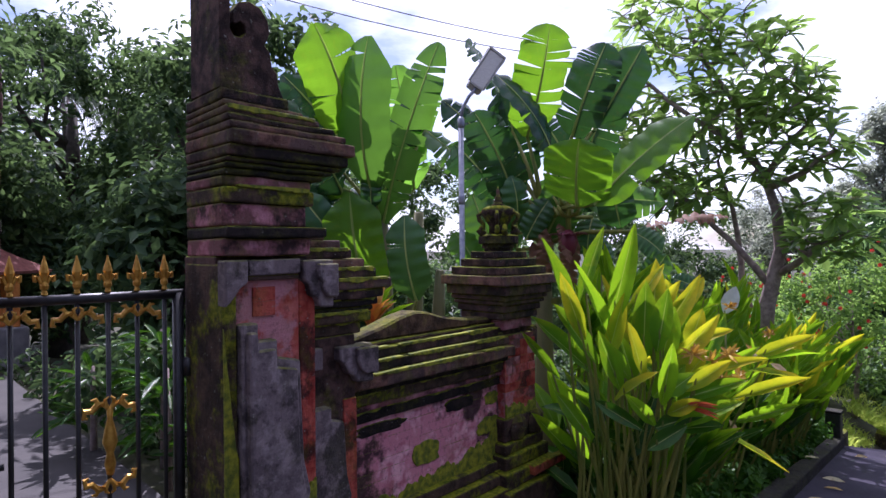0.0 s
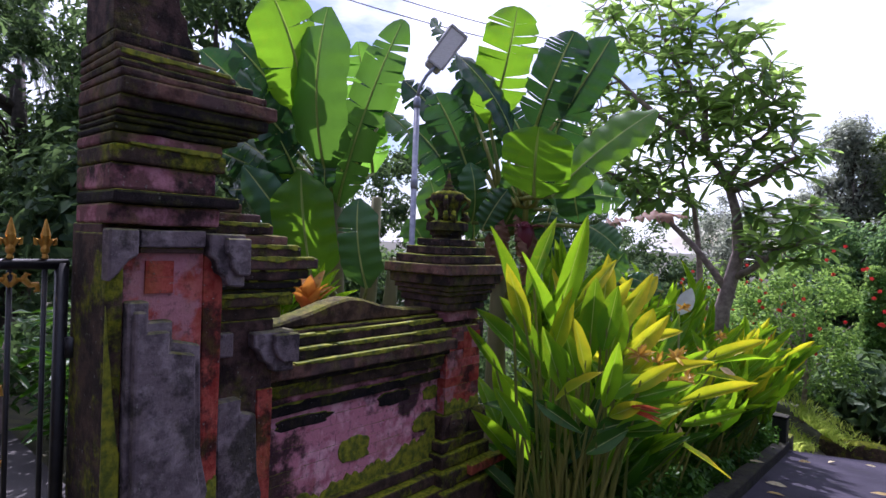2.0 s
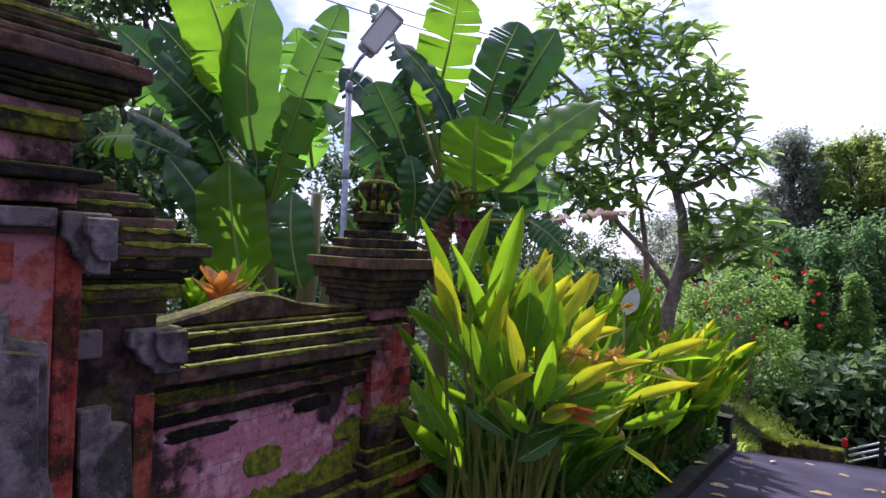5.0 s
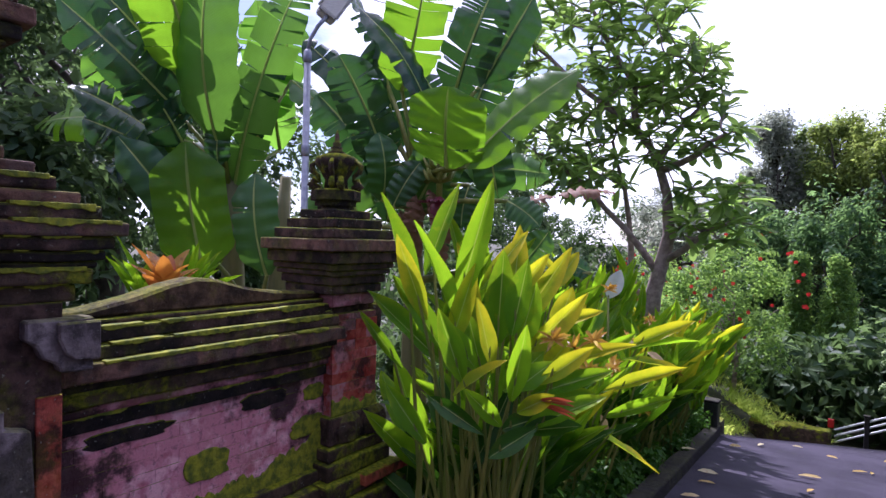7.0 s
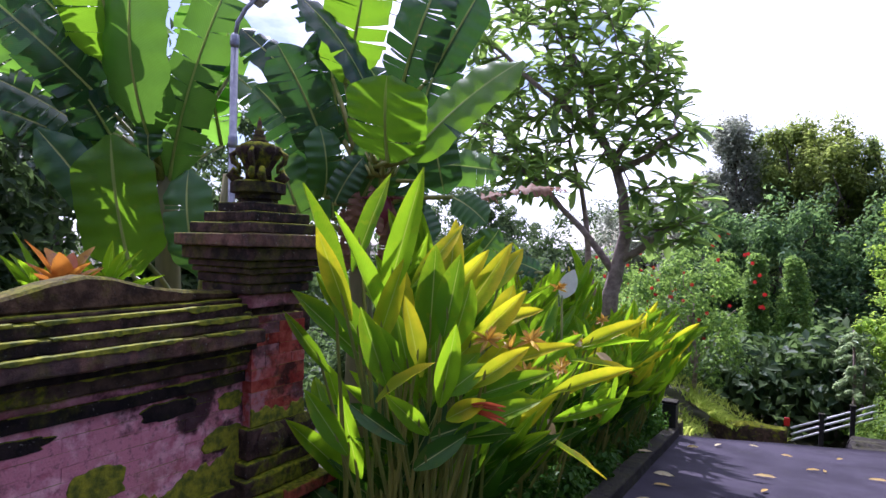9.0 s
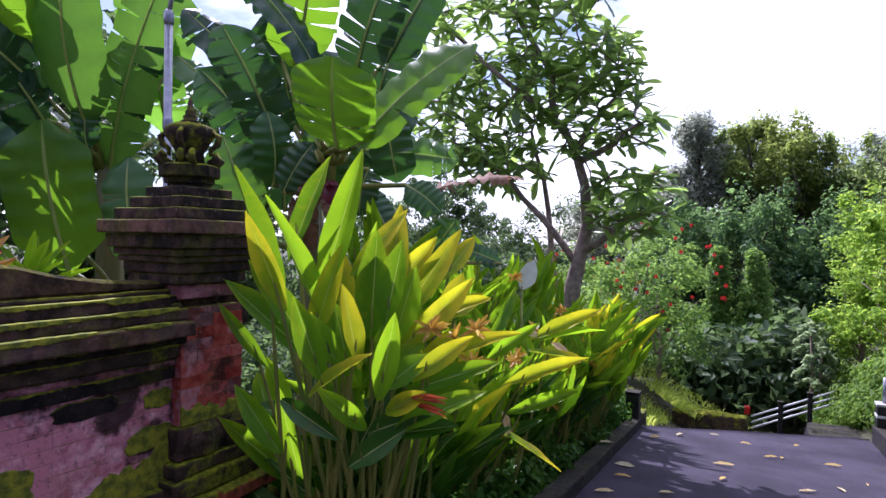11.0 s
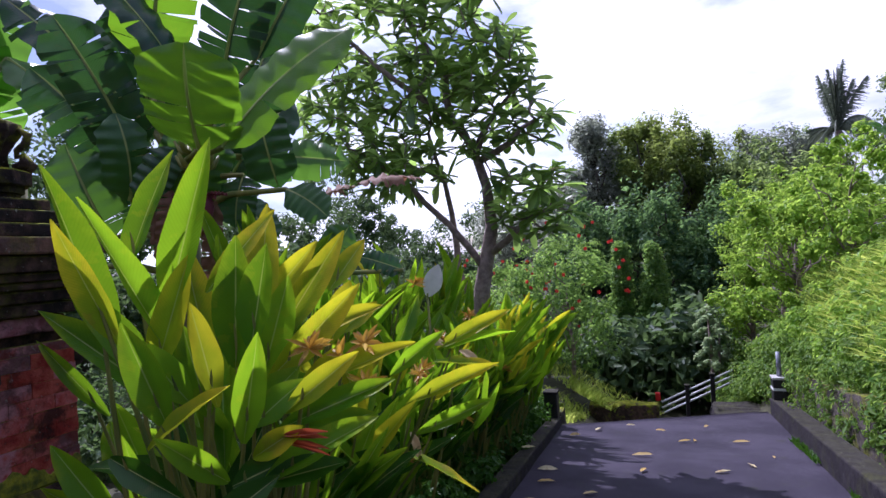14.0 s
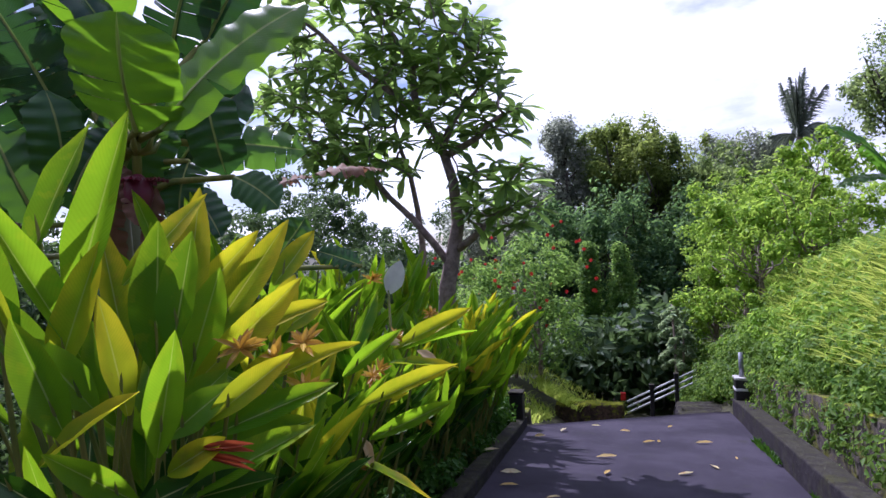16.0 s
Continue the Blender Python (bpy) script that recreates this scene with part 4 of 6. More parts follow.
def banana_leaf(base, tip, width, tears=0, facing=None, name="leaf"):
    """A long leaf with a thick midrib and a lamina that is folded, wavy and torn into strips."""
    base, tip = Vector(base), Vector(tip)
    axis = tip - base
    n = facing or (TO_EYE + Vector((rng.uniform(-0.4, 0.4), rng.uniform(-0.4, 0.4), rng.uniform(-0.2, 0.3))))
    side = axis.cross(n).normalized()
    nrm = side.cross(axis).normalized()
    L, steps = axis.length, 30
    arch, bend = rng.uniform(0.04, 0.10) * L, rng.uniform(-0.03, 0.03) * L
    bm = bmesh.new()
    uv = bm.loops.layers.uv.new("UVMap")

    def spine(s):
        return base + axis * s + nrm * (arch * 4 * s * (1 - s)) + side * (bend * 4 * s * (1 - s))

    for sd in (-1, 1):
        cuts = sorted(rng.sample(range(4, steps - 2), min(tears + rng.choice((0, 1, 2)), 20))) if tears or rng.random() < 0.6 else []
        bounds = [0] + cuts + [steps]
        fold, phase = rng.uniform(0.12, 0.38), rng.uniform(0, 6)
        for a, b in zip(bounds, bounds[1:]):
            droop = rng.uniform(-0.10, 0.25) if tears else rng.uniform(-0.02, 0.05)
            gap, skew = (rng.uniform(0.02, 0.26), rng.uniform(-0.015, 0.03)) if tears else (0.08, 0.0)
            prev = None
            for k in range(a, b + 1):
                s = k / steps
                half = width * 0.5 * max(0.02, min(1, (s + 0.01) / 0.16) ** 0.6 * min(1, (1.004 - s) / 0.22) ** 0.55)
                mid = (a + b) / 2 / steps
                row = []
                for c in range(5):
                    q = c / 4
                    pinch = 0.0 if (a == 0 and k == a) or (b == steps and k == b) else ((mid - s) * gap + skew) * q
                    p = spine(s) + side * sd * half * q + axis * (pinch + 0.10 * q * half / L)
                    p += nrm * (half * (fold * q - (fold * 0.7 + 0.12 + droop * 2) * q * q) + 0.012 * math.sin(s * 40 + phase) * q)
                    row.append(bm.verts.new(p))
                if prev:
                    for c in range(4):
                        f = bm.faces.new((prev[c], prev[c + 1], row[c + 1], row[c]))
                        for loop, (q, w) in zip(f.loops, ((c, k - 1), (c + 1, k - 1), (c + 1, k), (c, k))):
                            loop[uv].uv = (0.5 + sd * q * 0.125, w / steps)
                prev = row
    for f in bm.faces:
        f.smooth = True
    rib = [spine(k / 12) - nrm * 0.008 for k in range(13)]
    lamina = set(bm.faces)
    tube(bm, rib, [min(0.02, width * 0.05) * (1 - 0.85 * k / 12) for k in range(13)], 6)
    for f in bm.faces:
        f.material_index = 0 if f in lamina else 1
    return bm


def pseudostem(parent, x, y, lean, h, r):
    pts = [(x + lean[0] * s, y + lean[1] * s, s * h - 0.2) for s in (0, 0.25, 0.5, 0.75, 1)]
    bm = tube(bmesh.new(), pts, [r * 1.2, r, r * 0.9, r * 0.75, r * 0.5], 12)
    part("pseudostem", bm, PSEUDO, parent, "", True)


def petiole(parent, a, b):
    a, b = Vector(a), Vector(b)
    mid = (a + b) / 2 + Vector((0, 0, 0.06))
    part("leaf_stalk", tube(bmesh.new(), [a, mid, b], [0.03, 0.022, 0.017], 7), STALK, parent, "", True)


def banana_plant(at, stems, label):
    z = slope(at[0], at[1])
    t = thing("banana_plant", (at[0], at[1], z), label, "banana plant", "bananas behind the wall")
    for x, y, lean, h, r in stems:
        pseudostem(t, x, y, lean, h, r)
    return t


plant_a = banana_plant((-5.05, 4.15), [(0, 0, (-0.05, -0.05), 3.0, 0.13), (0.55, 0.15, (0.1, 0.05), 2.1, 0.10), (-0.3, 0.6, (0, 0.2), 2.8, 0.12)], "tall banana plant with broad and torn green leaves")
plant_b = banana_plant((-3.35, 4.75), [(0, 0, (0.05, -0.05), 2.7, 0.10), (0.35, 0.2, (0.1, 0.1), 2.4, 0.09), (-0.2, 0.4, (-0.1, 0), 2.5, 0.09)], "tall banana plant with torn leaves and hanging flower")


def on_plant(plant, base, tip, width, tears, hub, young=False):
    off = Vector(plant.location)
    b, e = Vector(base) - off, Vector(tip) - off
    # leaves flagged young are the sunlit ones, drawn in the brighter copy
    ob = part("leaf", banana_leaf(b, e, width, tears), BANANA_LIT if young else rng.choice((BANANA, BANANA_DEEP, BANANA_DEEP)), plant, "torn green banana leaf" if tears > 4 else "broad green banana leaf")
    ob.data.materials.append(MIDRIB)
    petiole(plant, Vector(hub) - off, b)


def banana_a(base, tip, width, tears=0, young=False):
    hub = (-5.1, 4.1, 1.8) if base[2] > 1.7 else (-4.75, 4.2, 0.5)
    on_plant(plant_a, base, tip, width, tears, hub, young)


def banana_b(base, tip, width, tears=0, young=False):
    on_plant(plant_b, base, tip, width, tears, (-3.3, 4.7, min(1.9, base[2] - 0.1)), young)


banana_a((-5.06, 3.66, 2.76), (-4.89, 3.11, 3.78), 0.63, 2, True)
banana_a((-5.51, 3.69, 2.41), (-5.64, 3.03, 2.92), 0.44, 6)
banana_a((-5.66, 3.73, 2.12), (-5.84, 3.09, 2.37), 0.39, 8)
banana_a((-5.70, 3.89, 1.99), (-5.91, 3.31, 1.97), 0.33, 10)
banana_a((-5.27, 4.54, 2.58), (-4.87, 4.64, 3.56), 0.50, 7)
banana_a((-4.93, 3.84, 2.16), (-4.55, 3.51, 3.67), 0.66)
banana_a((-5.04, 4.09, 1.83), (-4.25, 4.21, 3.71), 0.43, 9)
banana_a((-5.24, 3.88, 2.50), (-5.28, 2.98, 3.34), 0.46, 6)
banana_a((-5.27, 3.72, 2.16), (-5.22, 3.17, 2.81), 0.42, 5)
banana_a((-4.82, 3.66, 1.01), (-4.80, 3.45, 2.13), 0.60, 0, True)
banana_a((-5.08, 3.69, 1.36), (-5.35, 3.16, 2.18), 0.37)
banana_a((-4.94, 3.85, 1.99), (-4.88, 3.84, 2.41), 0.24)
banana_a((-4.41, 4.00, 1.01), (-4.49, 3.92, 1.90), 0.45)
banana_a((-4.85, 4.59, 2.93), (-4.36, 5.09, 2.22), 0.45, 10)
banana_a((-5.17, 4.23, 2.22), (-4.80, 4.36, 3.23), 0.38, 8)
banana_b((-3.46, 4.66, 2.66), (-3.05, 4.46, 3.63), 0.54, 6, True)
banana_b((-3.81, 4.73, 1.98), (-4.07, 4.24, 2.62), 0.43, 9)
banana_b((-3.78, 4.80, 2.38), (-4.14, 4.14, 3.07), 0.40, 9)
banana_b((-3.85, 5.09, 2.25), (-3.75, 4.77, 3.28), 0.51, 7)
banana_b((-3.79, 4.55, 1.46), (-3.94, 4.36, 2.11), 0.39)
banana_b((-3.26, 5.47, 2.44), (-2.89, 5.47, 3.21), 0.54, 4)
banana_b((-3.21, 4.58, 1.64), (-2.98, 4.69, 2.16), 0.47)
banana_b((-3.74, 4.26, 1.25), (-3.93, 4.07, 1.71), 0.37)
banana_b((-3.62, 4.66, 2.02), (-3.77, 4.20, 2.90), 0.44, 10)
banana_b((-3.19, 4.69, 2.48), (-3.47, 4.12, 3.20), 0.32)
banana_b((-3.23, 5.13, 2.70), (-2.81, 5.08, 3.55), 0.49, 9)
banana_b((-3.00, 5.24, 2.81), (-2.55, 5.33, 3.52), 0.41)
banana_b((-3.30, 5.50, 2.09), (-3.54, 5.06, 2.92), 0.48, 4)
banana_b((-3.45, 5.42, 1.97), (-2.97, 5.61, 2.56), 0.48)
banana_b((-3.21, 5.25, 2.07), (-2.48, 5.65, 2.00), 0.35, 5)
banana_b((-3.73, 4.83, 1.53), (-3.85, 4.61, 2.47), 0.34, 6)
banana_b((-3.70, 5.06, 1.65), (-3.40, 5.21, 2.30), 0.41)
banana_b((-3.90, 4.87, 2.99), (-4.00, 4.35, 3.70), 0.42, 9)
banana_b((-2.66, 4.24, 1.90), (-2.48, 3.98, 2.41), 0.57, 0, True)
banana_b((-2.50, 4.25, 1.90), (-1.82, 4.62, 2.59), 0.35, 0, True)
banana_b((-2.62, 4.73, 2.24), (-2.54, 4.80, 1.72), 0.33)
banana_b((-2.38, 4.67, 1.68), (-2.14, 4.75, 1.49), 0.25)
banana_b((-2.82, 4.80, 1.83), (-2.83, 4.71, 1.47), 0.28)
banana_b((-2.63, 5.28, 1.10), (-2.38, 5.43, 1.47), 0.26)
banana_b((-2.13, 5.81, 1.10), (-2.43, 5.65, 1.23), 0.18)
banana_b((-2.99, 4.95, 1.70), (-2.79, 5.03, 1.35), 0.29)
banana_b((-3.47, 4.45, 1.69), (-3.42, 4.33, 2.24), 0.34)
banana_b((-3.28, 4.37, 1.63), (-3.10, 4.49, 2.00), 0.24)
kept = rng.getstate()
banana_a((-5.26, 3.67, 2.44), (-5.25, 2.65, 3.16), 0.45, 7)
banana_a((-5.43, 3.90, 2.01), (-5.55, 2.87, 2.57), 0.43, 9)
banana_a((-5.26, 4.79, 2.29), (-5.07, 4.33, 3.69), 0.47, 10)
banana_a((-5.2, 3.75, 2.2), (-6.9, 3.1, 2.42), 0.42, 16, True)
banana_a((-5.1, 3.85, 1.95), (-6.3, 3.4, 2.75), 0.40, 12)
rng.setstate(kept)
# dry leaves and the hanging flower
off = Vector(plant_b.location)
for k in range(7):
    b = Vector((-3.35 + 0.08 * k, 4.55 + rng.uniform(-0.2, 0.2), rng.uniform(1.55, 1.8))) - off
    part("dry_leaf", banana_leaf(b, b + Vector((rng.uniform(-0.1, 0.15), rng.uniform(-0.15, 0.1), -rng.uniform(0.35, 0.6))), rng.uniform(0.08, 0.15), 5), BANANA_DRY, plant_b, "brown dry hanging banana leaf")
for a, b, w in (((-2.35, 5.55, 1.80), (-1.95, 5.85, 1.83), 0.22), ((-2.75, 5.35, 1.62), (-2.38, 5.55, 1.78), 0.26)):
    part("dry_leaf", banana_leaf(Vector(a) - off, Vector(b) - off, w, 7, Vector((0.1, -0.3, 1))), BANANA_DRY, plant_b, "brown dry hanging banana leaf")
FL = Vector((-2.86, 4.43, 1.66)) - off
part("flower_stalk", tube(bmesh.new(), [Vector((-3.1, 4.75, 2.35)) - off, Vector((-2.95, 4.5, 2.3)) - off, Vector((-2.87, 4.44, 2.0)) - off, FL], [0.035, 0.03, 0.026, 0.026], 7), STALK, plant_b, "", True)
bud = lathe([(0.02, 0.05), (0.07, 0.0), (0.085, -0.07), (0.06, -0.16), (0.008, -0.25)], 14)
bud.transform(Matrix.Translation(FL))
part("flower_bud", bud, MAROON, plant_b, "maroon hanging banana bud", True)
for k in range(4):
    a = k * 1.57 + 0.4
    d = Vector((math.cos(a), math.sin(a), 0.15))
    part("flower_bract", banana_leaf(FL + d * 0.04, FL + d * 0.17 + Vector((0, 0, -0.02)), 0.11, 0, Vector((0, 0, 1))), MAROON, plant_b, "maroon lifted bract")
for ring in range(4):
    for k in range(7):
        a = k * 0.9 + ring
        c = FL + Vector((0, 0, 0.16 + ring * 0.09))
        part("young_fruit", tube(bmesh.new(), [c, c + Vector((math.cos(a) * 0.09, math.sin(a) * 0.09, 0.03)), c + Vector((math.cos(a) * 0.13, math.sin(a) * 0.13, 0.10))], [0.014, 0.02, 0.008], 6), STALK, plant_b, "small green banana", True)


def blade_mesh(mat, fold, droop, twist):
    """A strap-like leaf of length 1 and width 1 along z, with its upper side to +y and a short drawn-out tip."""
    bm, prev = bmesh.new(), None
    uv = bm.loops.layers.uv.new("UVMap")
    wave = rng.uniform(0, 6)
    for k in range(17):
        s = k / 16
        w = 0.5 * max(0.02, min(1.0, (s + 0.015) / 0.36) ** 0.62 * (1.0 - 0.97 * max(0.0, (s - 0.42) / 0.58) ** 2.3))
        ang = twist * s
        row = []
        for c in (-1, -0.5, 0, 0.5, 1):
            y = -droop * s * s + fold * abs(c) * w * 0.3 + 0.016 * math.sin(15 * s + 2 * c + wave) * abs(c)
            x = c * w
            row.append(bm.verts.new((x * math.cos(ang), y + x * math.sin(ang) * 0.25, s)))
        if prev:
            for c in range(4):
                f = bm.faces.new((prev[c], prev[c + 1], row[c + 1], row[c]))
                for loop, (q, w) in zip(f.loops, ((c, k - 1), (c + 1, k - 1), (c + 1, k), (c, k))):
                    loop[uv].uv = (q / 4, w / 16)
        prev = row
    for f in bm.faces:
        f.smooth = True
    me = bpy.data.meshes.new("leaf")
    bm.to_mesh(me)
    bm.free()
    me.materials.append(mat)
    return me


GREENS = [blade_mesh(GINGER, rng.uniform(0.5, 1.2), rng.uniform(-0.05, 0.24), rng.uniform(-0.6, 0.6)) for _ in range(8)]
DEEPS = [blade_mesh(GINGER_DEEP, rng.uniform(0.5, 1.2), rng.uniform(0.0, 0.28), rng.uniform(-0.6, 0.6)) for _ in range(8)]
GOLDS = [blade_mesh(GINGER_GOLD, rng.uniform(0.5, 1.2), rng.uniform(0.0, 0.16), rng.uniform(-0.5, 0.5)) for _ in range(5)]
CROTONS = [blade_mesh(CROTON, 0.8, rng.uniform(0.1, 0.3), 0.3) for _ in range(3)]
BRACTS = [blade_mesh(BRACT, 1.0, rng.uniform(-0.2, 0.3), 0.2) for _ in range(3)]
REDS = [blade_mesh(RED_BRACT, 1.0, 0.05, 0.2)]
CREAMS = [blade_mesh(CREAM, 1.2, 0.2, 0.2) for _ in range(2)]
FALLENS = [blade_mesh(FALLEN, 0.9, rng.uniform(-0.2, 0.2), 0.6) for _ in range(4)]
stem_bm = tube(bmesh.new(), [(0, 0, 0), (0.02, 0, 0.35), (0.0, 0.02, 0.7), (0, 0, 1)], [1, 0.9, 0.8, 0.55], 6)
STEM = bpy.data.meshes.new("stem")
stem_bm.to_mesh(STEM), stem_bm.free()
STEM.materials.append(STALK)
for v in STEM.vertices:
    v.co.x, v.co.y = v.co.x * 0.012, v.co.y * 0.012


def aim(base, tip, width, up):
    base, tip = Vector(base), Vector(tip)
    z = (tip - base)
    L = z.length
    z.normalize()
    y = (up - z * up.dot(z)).normalized()
    x = y.cross(z)
    m = Matrix((x, y, z)).transposed().to_4x4()
    return Matrix.Translation(base) @ m @ Matrix.Diagonal((width, L * 0.6, L, 1))


CLUMPS = [(-1.82, 3.38), (-1.98, 4.05), (-2.0, 4.6), (-1.98, 5.2), (-1.98, 5.8), (-1.98, 6.4), (-2.0, 7.0), (-2.0, 7.6), (-2.02, 8.2), (-2.05, 8.8), (-2.7, 4.5), (-2.75, 5.3), (-2.8, 6.2), (-2.7, 7.0), (-2.65, 7.7), (-2.5, 8.5), (-2.5, 9.3)]
PLANTS = []
for cx, cy in CLUMPS:
    PLANTS.append(thing("ginger_plant", (cx, cy, slope(cx, cy)), "lush clump of yellow-green ginger leaves beside the lane" if cy < 4 else "clump of green and yellow ginger leaves in the hedge", "plant", "ginger hedge"))


def nearest(p):
    return min(PLANTS, key=lambda e: (e.location.x - p[0]) ** 2 + (e.location.y - p[1]) ** 2)


GOLD = True


def blade(base, tip, width, gold=False, plant=None, stalk=True):
    e = plant or nearest(base)
    up = TO_EYE + Vector((rng.uniform(-0.5, 0.5), rng.uniform(-0.5, 0.5), rng.uniform(0, 0.5)))
    m = Matrix.Translation(-e.location) @ aim(Vector(base).lerp(Vector(tip), -0.22), tip, width * (0.80 if stalk else 0.80), up)
    gold = gold and (tip[2] - slope(tip[0], tip[1]) > 0.8 or tip[1] > 4.3)
    shade_toned = not gold and tip[2] - slope(tip[0], tip[1]) < rng.uniform(0.65, 1.2)     # shade low in the clump, put into a deeper leaf green
    piece("leaf", rng.choice(GOLDS if gold else DEEPS if shade_toned else GREENS), m, e, "yellowing leaf blade" if gold else "")
    if stalk:
        foot = Vector((e.location.x + rng.uniform(-0.22, 0.22), e.location.y + rng.uniform(-0.2, 0.2), e.location.z - 0.05))
        piece("stem", STEM, Matrix.Translation(-e.location) @ aim(foot, Vector(base) + (Vector(tip) - Vector(base)) * 0.06, 1.0, Vector((0, -1, 0.1))), e)


blade((-2.06, 3.11, 1.03), (-2.12, 2.98, 1.61), 0.12)
blade((-1.80, 3.13, 0.97), (-1.92, 2.92, 1.46), 0.13)
blade((-2.00, 3.19, 1.28), (-1.92, 3.29, 1.69), 0.12)
blade((-1.78, 3.16, 1.15), (-1.66, 3.23, 1.69), 0.16)
blade((-1.93, 3.02, 1.05), (-1.97, 2.87, 1.39), 0.13, GOLD)
blade((-2.02, 3.29, 0.74), (-2.33, 3.06, 1.09), 0.17)
blade((-1.73, 3.33, 1.18), (-1.61, 3.52, 1.44), 0.11, GOLD)
blade((-1.56, 3.30, 0.98), (-1.52, 3.35, 1.29), 0.16)
blade((-1.46, 3.12, 0.71), (-1.42, 3.15, 1.00), 0.13)
blade((-1.52, 3.41, 0.84), (-1.32, 3.67, 1.12), 0.14, GOLD)
blade((-1.49, 3.56, 0.93), (-1.28, 3.78, 1.03), 0.10, GOLD)
blade((-1.37, 3.48, 0.78), (-1.04, 3.53, 0.91), 0.11, GOLD)
blade((-1.35, 3.25, 0.75), (-1.18, 3.37, 0.90), 0.11, GOLD)
blade((-1.62, 2.94, 0.71), (-1.46, 3.04, 0.86), 0.10, GOLD)
blade((-1.36, 3.18, 0.55), (-1.11, 3.35, 0.70), 0.14)
blade((-1.45, 2.97, 0.46), (-1.32, 3.09, 0.57), 0.12)
blade((-1.38, 3.16, 0.52), (-1.19, 3.27, 0.56), 0.12)
blade((-1.69, 2.86, 0.65), (-1.46, 2.87, 0.56), 0.10)
blade((-1.85, 2.92, 0.47), (-2.01, 2.86, 0.69), 0.12)
blade((-2.25, 3.21, 0.72), (-2.42, 3.10, 0.98), 0.08)
blade((-1.93, 3.14, 0.88), (-2.10, 3.02, 1.20), 0.15)
blade((-1.82, 3.35, 0.87), (-1.98, 3.40, 1.36), 0.14, GOLD)
blade((-1.59, 3.12, 0.82), (-1.66, 3.12, 1.11), 0.12, GOLD)
blade((-1.67, 3.06, 0.82), (-1.81, 3.00, 1.01), 0.15)
blade((-1.70, 3.68, 0.96), (-1.53, 3.91, 1.35), 0.16, GOLD)
blade((-1.45, 3.18, 0.71), (-1.34, 3.27, 0.83), 0.14)
blade((-1.39, 3.32, 0.67), (-1.14, 3.58, 0.77), 0.12)
blade((-1.39, 4.39, 0.47), (-1.04, 4.64, 0.61), 0.11, GOLD)
blade((-1.47, 5.05, 0.65), (-1.12, 5.28, 0.83), 0.13, GOLD)
blade((-1.43, 5.06, 0.62), (-1.10, 5.27, 0.72), 0.11)
blade((-1.53, 4.55, 0.08), (-1.15, 4.52, -0.04), 0.11, GOLD)
blade((-1.43, 4.83, 0.56), (-1.12, 4.92, 0.53), 0.09, GOLD)
blade((-1.73, 4.14, 1.11), (-1.64, 4.30, 1.32), 0.14, GOLD)
blade((-1.64, 4.65, 0.57), (-1.40, 4.78, 0.77), 0.12)
blade((-1.50, 4.72, 0.20), (-1.18, 4.96, 0.32), 0.12)
blade((-1.77, 3.08, 0.92), (-1.71, 3.17, 1.27), 0.13, GOLD)
blade((-1.67, 3.33, 0.93), (-1.66, 3.35, 1.33), 0.19)
blade((-1.67, 3.47, 1.01), (-1.69, 3.58, 1.47), 0.16, GOLD)
blade((-1.58, 3.39, 0.86), (-1.52, 3.47, 1.17), 0.17)
blade((-1.50, 3.02, 0.58), (-1.57, 2.86, 0.74), 0.10)
blade((-1.54, 3.24, 0.69), (-1.43, 3.37, 0.85), 0.17)
blade((-1.46, 3.39, 0.57), (-1.24, 3.56, 0.63), 0.17)
blade((-1.47, 3.10, 0.53), (-1.37, 3.20, 0.57), 0.13)
blade((-1.79, 3.63, 1.03), (-1.65, 3.87, 1.31), 0.14, GOLD)
blade((-1.66, 4.08, 0.88), (-1.56, 4.26, 0.99), 0.11, GOLD)
blade((-1.59, 3.88, 0.89), (-1.53, 3.94, 1.12), 0.16, GOLD)
blade((-1.66, 3.15, 0.77), (-1.73, 3.14, 1.03), 0.15)
blade((-1.51, 3.53, 0.70), (-1.40, 3.64, 0.88), 0.13, GOLD)
blade((-1.60, 3.48, 0.77), (-1.68, 3.47, 1.12), 0.14)
blade((-1.56, 3.76, 0.76), (-1.40, 3.87, 0.86), 0.12)
blade((-1.68, 2.99, 0.78), (-1.77, 2.94, 1.06), 0.14)


def ginger(e, stems, height, reach, gold, low):
    """Canes bare below, leaning a little to the lane, with upward leaves in two ranks over their top half."""
    for _ in range(stems):
        foot = e.location + Vector((rng.uniform(-0.25, 0.12), rng.uniform(-0.3, 0.3), -0.05))
        h = height * rng.uniform(0.62, 1.0)
        top = foot + Vector((rng.uniform(0.0, 1.0) * reach, rng.uniform(-0.5, 0.7) * reach, h))
        piece("stem", STEM, Matrix.Translation(-e.location) @ aim(foot, top, 1.0, Vector((0, -1, 0.1))), e)
        d = (top - foot).normalized()
        for k in range(rng.choice((4, 5, 5, 6))):
            s = rng.uniform(low, 1.0)
            b = foot.lerp(top, s)
            out = Vector((rng.uniform(-0.55, 1.0), rng.uniform(-0.8, 0.8), rng.uniform(-0.15, 0.5) + s * 0.35)).normalized()
            tip = b + (d * 0.55 + out).normalized() * rng.uniform(0.36, 0.58)
            if tip.x > lane_left(tip.y) - 0.12 + 0.55 * max(0.0, tip.z + 0.14 * tip.y - 0.45):
                continue
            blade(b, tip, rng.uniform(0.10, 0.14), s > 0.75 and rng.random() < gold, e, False)


